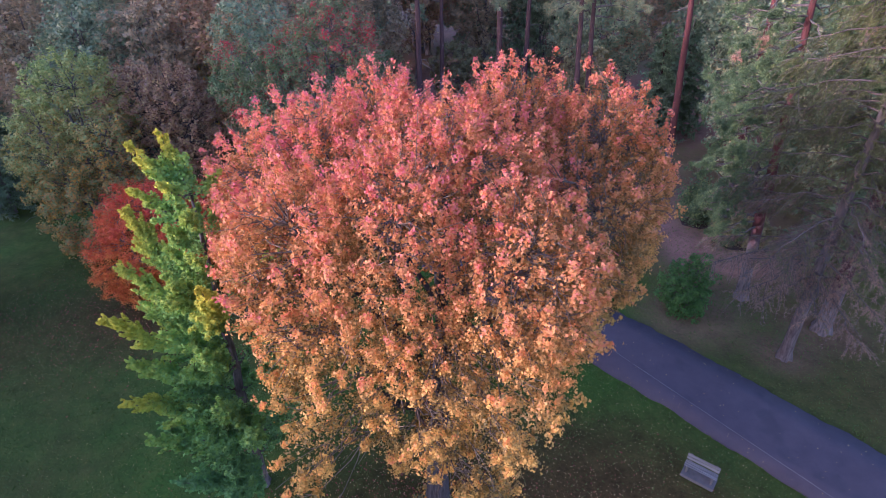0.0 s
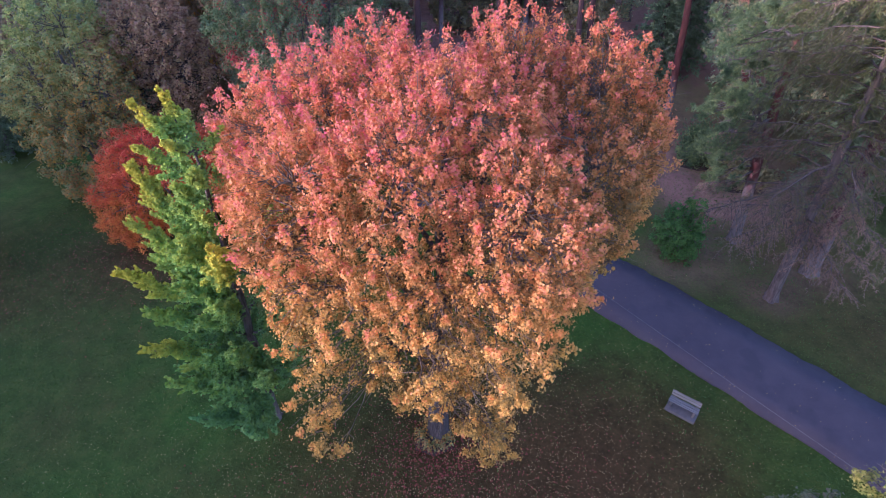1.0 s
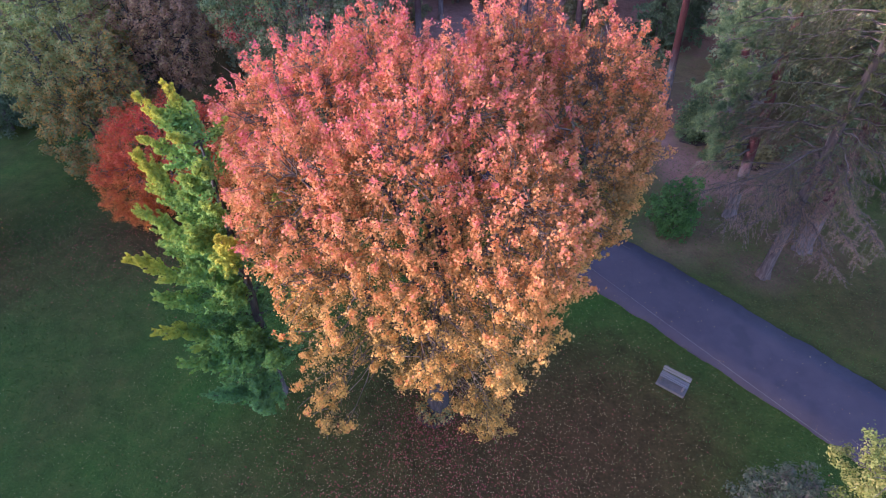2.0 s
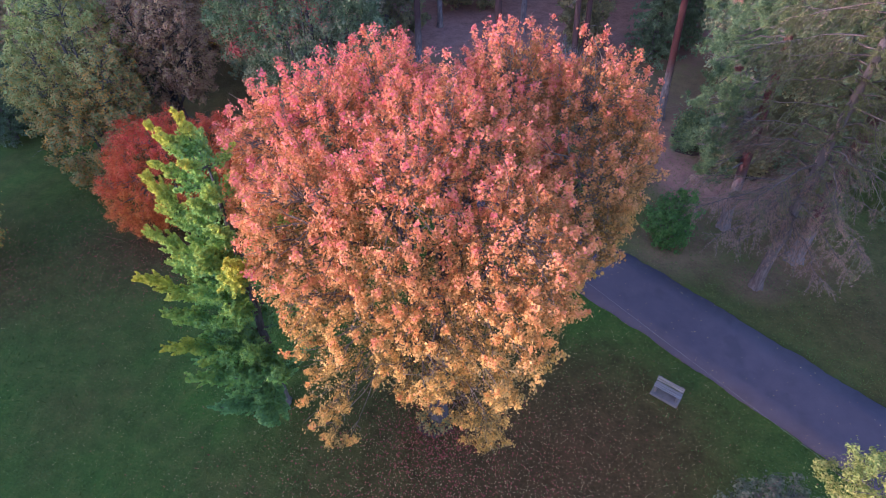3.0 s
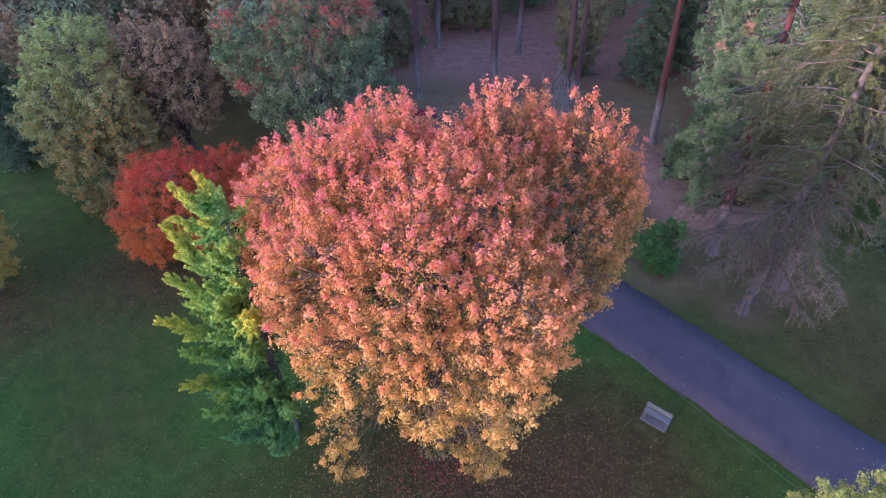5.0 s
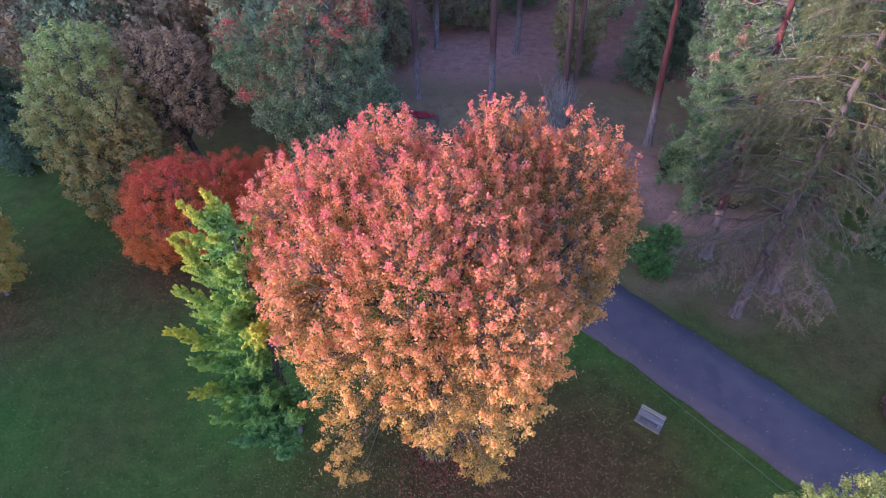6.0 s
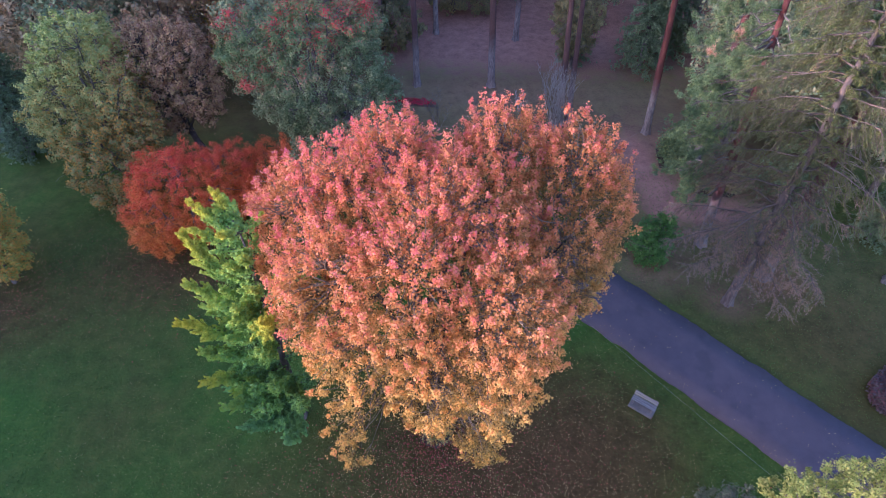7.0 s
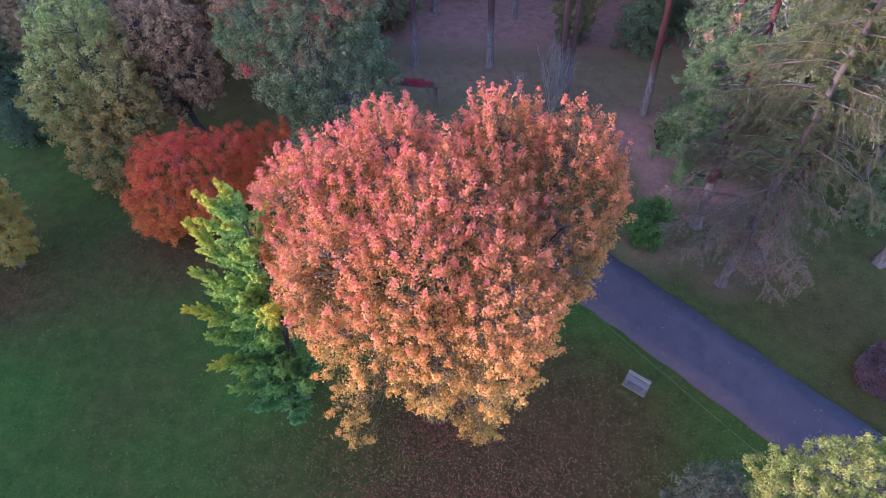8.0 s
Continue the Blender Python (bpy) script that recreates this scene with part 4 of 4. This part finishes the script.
def fir_tree(name, mat, label, high, wide):
    """A fir: whorls of drooping boughs from the ground up, foot at the origin."""
    tree = thing(name, 0, 500, label, "tree", "trees of the wood")
    part("trunk", trunk_mesh("trunk", high, 0.28, 0.03, B_PURPLE)[0], tree)
    C, A = [], []
    w = Wood()
    for k in range(85):
        f = k / 85
        h = 0.8 + (high - 1.2) * f
        a = 2.4 * k
        size = wide * (1 - f) ** 0.8 * RNG.uniform(0.8, 1.1) + 0.25
        e = Vector((math.cos(a) * size, math.sin(a) * size, h - size * 0.28))
        s = Vector((0, 0, h))
        w.add([s, s.lerp(e, 0.5) + Vector((0, 0, 0.08)), e], [0.04, 0.025, 0.01], 4)
        for q in range(int(10 + size * 9)):
            g = 0.2 + 0.8 * RNG.random()
            C.append(tuple(s.lerp(e, g) + Vector(RNG.normal(0, 0.16 * size * g * 0.8 + 0.05, 3)) * Vector((1, 1, 0.4)) ))
            A.append(tuple((e - s).normalized()))
    part("bough", w.mesh("bough", B_PURPLE), tree, kind="stuff")
    p, d = needles(np.array(C), np.array(A), 9, 0.3, 0.15, 0.7)
    part("crown", needle_mesh("crown", p, d, 0.36, mat, 3.2), tree, kind="stuff")
    return tree


WOOD_KINDS = {
    "green": round_tree("woodland_tree", M_FOREST, "dim green woodland tree standing in shade", 5.0, 17.0),
    "brown": round_tree("woodland_tree", M_FOREST_B, "dim woodland tree with thinning brown leaves", 4.6, 16.0),
    "yellow": round_tree("woodland_tree", M_YELLOW, "woodland tree turning yellow", 3.6, 13.0),
    "maroon": round_tree("woodland_tree", M_PLUM, "woodland tree with maroon-grey leaves", 4.6, 16.0),
    "fir": fir_tree("fir", M_TEAL, "dark blue-green fir at the wood's edge", 13.0, 3.2),
}


def set_tree(kind, x, y, scale=1.0, used=set()):
    m = Matrix.Translation((x, y, ground_z(y))) @ Matrix.Rotation(RNG.uniform(0, 6.28), 4, "Z") @ Matrix.Scale(scale, 4)
    proto = WOOD_KINDS[kind]
    if kind in used:
        return copy_thing(proto, m)
    used.add(kind)
    proto.matrix_basis = m
    return proto


# beside and behind the open glade
WOOD = [("fir", -46, 42, 0.9), ("fir", -43, 38, 0.75), ("brown", -44, 47, 1.05), ("green", -38, 46, 1.0), ("fir", -37, 50, 1.15), ("brown", -31, 47, 1.0), ("yellow", -27.5, 53, 0.95),
        ("maroon", -23, 48, 1.05), ("green", -19, 44, 0.95), ("maroon", -32, 56, 1.2), ("green", -42, 58, 1.25), ("brown", -50, 52, 1.1), ("green", -25, 60, 1.2), ("brown", -18, 57, 1.15),
        ("brown", -16, 63, 1.1), ("green", -21, 69, 1.3), ("maroon", -30, 70, 1.3), ("green", -38, 72, 1.4), ("brown", -47, 68, 1.3), ("green", -56, 62, 1.3),
        ("brown", -2, 80, 1.1), ("green", 6, 82, 1.1), ("fir", 17.5, 58.6, 1.1), ("fir", 21, 62, 1.2), ("green", 12, 68, 1.1), ("green", 25, 54, 1.1),
        ("green", 28, 44, 1.1), ("brown", 31, 50, 1.2), ("green", 34, 38, 1.0), ("fir", 31.5, 32.5, 0.6), ("green", 40, 34, 1.2), ("green", 38, 46, 1.2), ("fir", 26.5, 37, 1.0), ("green", 23.5, 45, 1.0),
        ("maroon", -12, 82, 1.4), ("green", -2, 88, 1.4), ("fir", 3, 80, 1.5), ("green", 10, 84, 1.4), ("brown", 18, 78, 1.4), ("green", 27, 72, 1.4), ("green", 36, 64, 1.4),
        ("green", -24, 86, 1.5), ("brown", -36, 88, 1.5), ("green", -50, 84, 1.5), ("green", -64, 76, 1.5), ("fir", 10, 60, 0.7), ("green", 46, 56, 1.4), ("green", 52, 42, 1.4)]
for kind, wx, wy, ws in WOOD:
    set_tree(kind, wx, wy, ws)
# deep rows of stems far back
for i in range(34):
    wx = -75 + 4.6 * i + RNG.uniform(-2, 2)
    set_tree(("green", "brown", "green", "maroon")[i % 4], wx, 100 + RNG.uniform(-6, 16), 1.7)

# trees added out of view, west and south, to block low sun from the glade
toward = Vector((SUN_FROM.x, SUN_FROM.y)).normalized()
across = Vector((toward.y, -toward.x))
for i in range(11):
    q = toward * (84 + 9 * (i % 2)) + across * (28 + 4.6 * i)
    set_tree(("green", "brown")[i % 2], q.x, q.y, 2.0 if 0 < i < 6 else 1.6)
for i in range(22):
    q = toward * (66 + 6 * (i % 2)) + across * (26 - 2.3 * i)
    set_tree(("green", "brown")[i % 2], q.x, q.y, 1.12 if i < 6 else 1.14)


plume_tree("understorey_tree", -12.4, 61.0, [(-12.4, 60.6, 11.0, 3.0, 2.6, 3.6), (-10.2, 60.4, 9.6, 2.2, 2.0, 2.4), (-14.6, 61.0, 10.0, 2.2, 2.0, 3.0)], M_OLIVE, B_GREY, 0.2,
           "low olive-green tree hanging over the glade", gap=1.1, cap=150, length=1.4, radius=0.9, leaf=0.22, rise=0.1, limbs=3, twigs=20, inner=60)
plume_tree("understorey_tree", -5.0, 71.0, [(-5.0, 70.6, 11.6, 3.6, 2.6, 3.6), (-1.0, 71.0, 11.2, 2.6, 2.2, 3.0)], M_OLIVE, B_GREY, 0.2,
           "low olive-green tree at the glade's far side", gap=1.2, cap=130, length=1.4, radius=0.9, leaf=0.24, rise=0.1, limbs=3, twigs=20, inner=60)
plume_tree("understorey_tree", 9.6, 58.0, [(9.6, 57.6, 12.0, 2.4, 2.2, 4.6)], M_OLIVE, B_GREY, 0.2,
           "slim olive-green tree behind the leafless shrub", gap=1.1, cap=110, length=1.4, radius=0.9, leaf=0.22, rise=0.2, limbs=2, twigs=20, inner=60)


# ---- undergrowth and bare shrubs ----
def bare_shrub(x, y, high, wide, stems, mat, label, stem_r=0.045):
    ob = thing("bare_shrub", x, y, label, "shrub", "leafless shrubs in the glade")
    for k in range(stems):
        a = RNG.uniform(0, 6.28)
        w = Wood()
        e = Vector((math.cos(a) * wide * RNG.random(), math.sin(a) * wide * RNG.random(), high * RNG.uniform(0.65, 1.0)))
        line = bent((math.cos(a) * 0.25, math.sin(a) * 0.25, -0.1), e, 7, 0.02, 0)
        w.add(line, taper(7, stem_r, 0.006), 5)
        for q in range(9):
            s = line[int(RNG.integers(2, 7))]
            t = s + Vector((RNG.normal(0, 0.35), RNG.normal(0, 0.35), RNG.uniform(0.5, 1.4))) * high / 6
            run = bent(s, t, 3, 0.05)
            w.add(run, taper(3, 0.016, 0.005), 4)
            for _ in range(2):
                b0 = run[int(RNG.integers(1, 3))]
                w.add(bent(b0, b0 + Vector((RNG.normal(0, 0.25), RNG.normal(0, 0.25), RNG.uniform(0.2, 0.6))) * high / 6, 2, 0.04), taper(2, 0.009, 0.004), 3)
        part("stem", w.mesh("stem", mat), ob)
    return ob


bare_shrub(7.0, 46.0, 7.2, 2.2, 26, B_PALE, "tall leafless grey shrub at the foot of two pines")
bare_shrub(-4.5, 45.6, 3.4, 2.4, 9, B_GREY, "thin dark leafless shrub on the glade", 0.02)
bare_shrub(3.8, 48.6, 2.4, 0.9, 9, B_PALE, "small pale leafless shrub on the glade", 0.025)


def low_plants(name, outline, mat, high, n, leaf, label, soil=(0.035, 0.025, 0.022)):
    """A planted bed: a low mound of soil with an outline, and a cover of leaves."""
    cx = sum(p[0] for p in outline) / len(outline)
    cy = sum(p[1] for p in outline) / len(outline)
    bed = thing(name, cx, cy, label, "flower bed")
    m, nt, b = nodes_of(name + "_soil", 0.95)
    nt.links.new(ramp(nt, noise_node(nt, 7.0, 5.0), [(0.3, soil), (0.7, tuple(2.2 * c for c in soil))]), b.inputs["Base Color"])
    ring, rows = len(outline), 5
    v, f = [], []
    for r in range(rows):
        k = 1 - r / rows
        for px, py in outline:
            x, y = (px - cx) * k, (py - cy) * k
            v.append((x, y, ground_z(cy + y) - ground_z(cy) - 0.12 + 0.30 * (1 - k ** 3)))
    v.append((0, 0, 0.2))
    for r in range(rows - 1):
        for i in range(ring):
            j = (i + 1) % ring
            f.append((r * ring + i, r * ring + j, (r + 1) * ring + j, (r + 1) * ring + i))
    for i in range(ring):
        f.append(((rows - 1) * ring + i, (rows - 1) * ring + (i + 1) % ring, len(v) - 1))
    part("soil", mesh_from("soil", v, f, m, True), bed)
    e = np.array(outline) - np.array((cx, cy))
    i = RNG.integers(0, ring, n)
    w = RNG.random((n, 3))
    w /= w.sum(1, keepdims=True)
    p2 = e[i] * w[:, :1] + e[(i + 1) % ring] * w[:, 1:2]
    lump = np.array([0.5 + 0.7 * noise.noise(Vector((a * 1.3, b * 1.3, 0.5))) for a, b in p2])
    z = RNG.random(n) * high * np.clip(lump + 0.4, 0.2, 1.3) + 0.12 + p2[:, 1] * RISE
    p = np.column_stack([p2, z])
    part("foliage", leaf_cloud("foliage", p, np.tile((0, 0, 0.7), (n, 1)), leaf * RNG.uniform(0.6, 1.3, n), mat), bed, kind="stuff")
    return bed


low_plants("flower_bed", [(-11.2, 49.3), (-10.6, 50.2), (-8.0, 50.2), (-5.4, 49.7), (-5.0, 49.0), (-8.0, 49.0)], M_FLOWER, 0.28, 1500, 0.13, "long flower bed with red blooms on the glade", soil=(0.07, 0.045, 0.04))
low_plants("shrub_bed", [(25.1, 18.7), (25.0, 17.3), (26.4, 16.2), (30.0, 15.0), (32.5, 18.0), (28.4, 21.0), (26.6, 20.0)], M_PURPLE, 0.7, 14000, 0.16, "bed of low purple-leaved plants in the dry grass")
low_plants("yellow_undergrowth", [(17.6, 38.2), (18.4, 39.6), (21.6, 39.6), (23.6, 38.0), (22.0, 36.6), (19.0, 36.8)], M_OLIVE, 1.5, 4200, 0.24, "yellow-green undergrowth below the pines")
low_plants("undergrowth", [(16.2, 40.4), (16.4, 43.6), (19.6, 44.4), (21.6, 42.4), (19.6, 40.2), (17.6, 39.8)], M_PINE, 2.6, 9000, 0.18, "green undergrowth below the pines")
low_plants("ivy_mound", [(-2.9, 13.0), (-2.9, 14.2), (-2.0, 14.6), (-1.0, 14.2), (-0.8, 13.2), (-1.8, 12.7)], M_LIME, 0.5, 900, 0.13, "grey-green plants round the maple's foot")


# ---- bench ----
def box_mesh(name, boxes, mat, bevel=0.008):
    """Bevelled boxes (centre, size, lean about x) in one mesh."""
    bm = bmesh.new()
    for (cx, cy, cz), (sx, sy, sz), tilt in boxes:
        r = bmesh.ops.create_cube(bm, size=1.0)
        m = Matrix.Translation((cx, cy, cz)) @ Matrix.Rotation(radians(tilt), 4, "X") @ Matrix.Diagonal((sx, sy, sz, 1))
        bmesh.ops.transform(bm, matrix=m, verts=r["verts"])
    bmesh.ops.bevel(bm, geom=bm.edges[:], offset=bevel, segments=2, affect="EDGES", clamp_overlap=True)
    me = bpy.data.meshes.new(name)
    bm.to_mesh(me)
    bm.free()
    me.materials.append(mat)
    return me


def plank_material():
    m, nt, b = nodes_of("weathered_plank", 0.8)
    g = noise_node(nt, 14.0, 5.0, stretch=(0.08, 1.0, 1.0))
    nt.links.new(ramp(nt, g, [(0.3, (0.15, 0.145, 0.155)), (0.7, (0.29, 0.28, 0.29))]), b.inputs["Base Color"])
    bump(nt, b, g, 0.4, 0.004)
    return m


def concrete_material():
    m, nt, b = nodes_of("concrete", 0.9)
    g = mathn(nt, "ADD", mathn(nt, "MULTIPLY", noise_node(nt, 3.0, 5.0), 0.6), mathn(nt, "MULTIPLY", noise_node(nt, 40.0, 3.0), 0.4))
    nt.links.new(ramp(nt, g, [(0.3, (0.12, 0.11, 0.115)), (0.7, (0.22, 0.20, 0.205))]), b.inputs["Base Color"])
    bump(nt, b, g, 0.4, 0.006)
    return m


PLANK, CONCRETE = plank_material(), concrete_material()
bench = thing("park_bench", 10.86, 16.42, "weathered grey plank bench on a concrete pad in the grass", "bench")
bench.rotation_euler = (0, 0, radians(-34.2))
part("pad", box_mesh("pad", [((0, -0.05, -0.03), (1.52, 0.86, 0.16), 0)], CONCRETE, 0.015), bench, "pale concrete pad")
for sx in (-0.58, 0.58):
    part("support", box_mesh("support", [((sx, -0.02, 0.24), (0.10, 0.44, 0.40), 0), ((sx, 0.24, 0.58), (0.10, 0.10, 0.56), -12)], CONCRETE, 0.015), bench)
for yy in (-0.17, -0.02, 0.13):
    part("seat_plank", box_mesh("seat_plank", [((0, yy, 0.46), (1.5, 0.125, 0.04), 0)], PLANK), bench)
for zz, yy in ((0.62, 0.20), (0.78, 0.235)):
    part("back_plank", box_mesh("back_plank", [((0, yy, zz), (1.5, 0.04, 0.14), -12)], PLANK), bench)


# ---- overhead wire ----
def metal_material():
    m, nt, b = nodes_of("wire", 0.4)
    b.inputs["Metallic"].default_value = 0.8
    nt.links.new(ramp(nt, noise_node(nt, 3.0, 2.0), [(0.3, (0.25, 0.25, 0.25)), (0.7, (0.36, 0.36, 0.36))]), b.inputs["Base Color"])
    return m


wire = thing("overhead_wire", 43.5, -22.25, "thin pale overhead wire crossing above the lawn", "wire", z=5.61)
far = Vector((-12.9, 39.24, 9.37)) - wire.location
line = [Vector((0, 0, 0)).lerp(far, i / 40) + Vector((0, 0, -0.6 * math.sin(math.pi * i / 40))) for i in range(41)]
w = Wood()
w.add(line, [0.0045] * 41, 5)
part("strand", w.mesh("strand", metal_material()), wire)
pole = thing("utility_pole", 43.5, -22.25, "round wooden pole that carries the wire", "pole")
part("shaft", trunk_mesh("shaft", 8.1, 0.14, 0.1, B_GREY, flare=1.0)[0], pole)

# ---- fallen leaves ----
M_LITTER = leaf_material("fallen_leaf", [(0.34, 0.22, 0.09), (0.46, 0.34, 0.15), (0.56, 0.44, 0.22), (0.36, 0.16, 0.08)], patch=2.0, through_light=0.1)
M_LITTER_RED = leaf_material("fallen_red_leaf", [(0.16, 0.04, 0.035), (0.26, 0.05, 0.045), (0.30, 0.10, 0.05)], patch=1.0, through_light=0.1)


def litter(name, mat, label, xy, leaf, lift=0.0):
    p = np.array([(a, b, ground_z(b) + 0.035 + lift) for a, b in xy])
    p[:, 2] += RNG.uniform(0, 0.05, len(p))
    ob = new(name, leaf_cloud(name, p, np.tile((0, 0, 2.2), (len(p), 1)), leaf * RNG.uniform(0.6, 1.3, len(p)), mat, LOBED, LOBED_F))
    return tagged(ob, label, "leaf litter", kind="stuff")


def scatter(n, cx, cy, rx, ry):
    a = RNG.normal(0, 1, (n, 2))
    return a * np.array((rx, ry)) + np.array((cx, cy))


spots = np.concatenate([scatter(5600, -1.0, 9.5, 7.5, 4.8), scatter(1500, 5.5, 11.0, 4.5, 4.5), np.column_stack([RNG.uniform(-36, 14, 3600), RNG.uniform(0, 28, 3600)]), scatter(500, -23, 25, 5, 3), scatter(400, -35, 21, 4, 3)])
litter("fallen_leaves", M_LITTER, "pale yellow leaves fallen on the lawn", spots, 0.054)
spots = np.concatenate([scatter(2600, -1.2, 11.0, 5.0, 4.0), scatter(1200, -4.5, 7.6, 1.6, 1.0), scatter(1200, 1.8, 8.2, 2.0, 1.2), scatter(1100, -1.8, 13.0, 1.4, 1.2), scatter(700, 4.5, 5.5, 2.2, 1.0), scatter(1500, -23, 25.5, 4.5, 3.0), scatter(1200, -36, 21.5, 3.0, 2.5)])
litter("fallen_leaves", M_LITTER_RED, "dark red leaves fallen under the trees", spots, 0.09)
spots = [(a, b) for a, b in np.column_stack([RNG.uniform(7, 30, 700), RNG.uniform(6, 28, 700)]) if abs((a - 13.6) * 0.667 + (b - 20.9) * 0.745) < 2.6][:170]
litter("fallen_leaves", M_LITTER, "a few pale leaves on the asphalt", spots, 0.065, 0.09)

# ---- grass ----
M_GRASS = leaf_material("grass_blade", [(0.038, 0.085, 0.012), (0.058, 0.12, 0.016), (0.09, 0.14, 0.022), (0.13, 0.145, 0.03)], patch=0.25, through_light=0.2)
spots = np.column_stack([RNG.uniform(-34, 34, 90000), RNG.uniform(1, 40, 90000)])
# none on the asphalt
line = [Vector((a, b)) for a, b, c in ROAD]
dist = np.full(len(spots), 99.0)
for a, b in zip(line[:-1], line[1:]):
    d = b - a
    t = np.clip(((spots[:, 0] - a.x) * d.x + (spots[:, 1] - a.y) * d.y) / d.length_squared, 0, 1)
    dist = np.minimum(dist, np.hypot(spots[:, 0] - a.x - t * d.x, spots[:, 1] - a.y - t * d.y))
spots = spots[dist > 2.62]
for cx, cy, rx, ry, edge, amount in MOULD_SHADE:
    d = np.hypot((spots[:, 0] - cx) / rx, (spots[:, 1] - cy) / ry)
    spots = spots[RNG.random(len(spots)) > np.clip(1.4 - d, 0, 0.8) * amount]
p = np.column_stack([spots, np.clip(spots[:, 1], -90, 150) * RISE - 0.02])
ways = RNG.normal(0, 0.55, (len(p), 3)) + np.array((0, 0, 1.0))
blade = NEEDLE * np.array((3.2, 1, 1))
ob = new("grass", leaf_cloud("grass", p, np.zeros_like(p), 0.13 * RNG.uniform(0.6, 1.5, len(p)), M_GRASS, blade, NEEDLE_F, along=ways, loose=1.0))
tagged(ob, "short uneven lawn grass in dim green", "grass", kind="stuff")
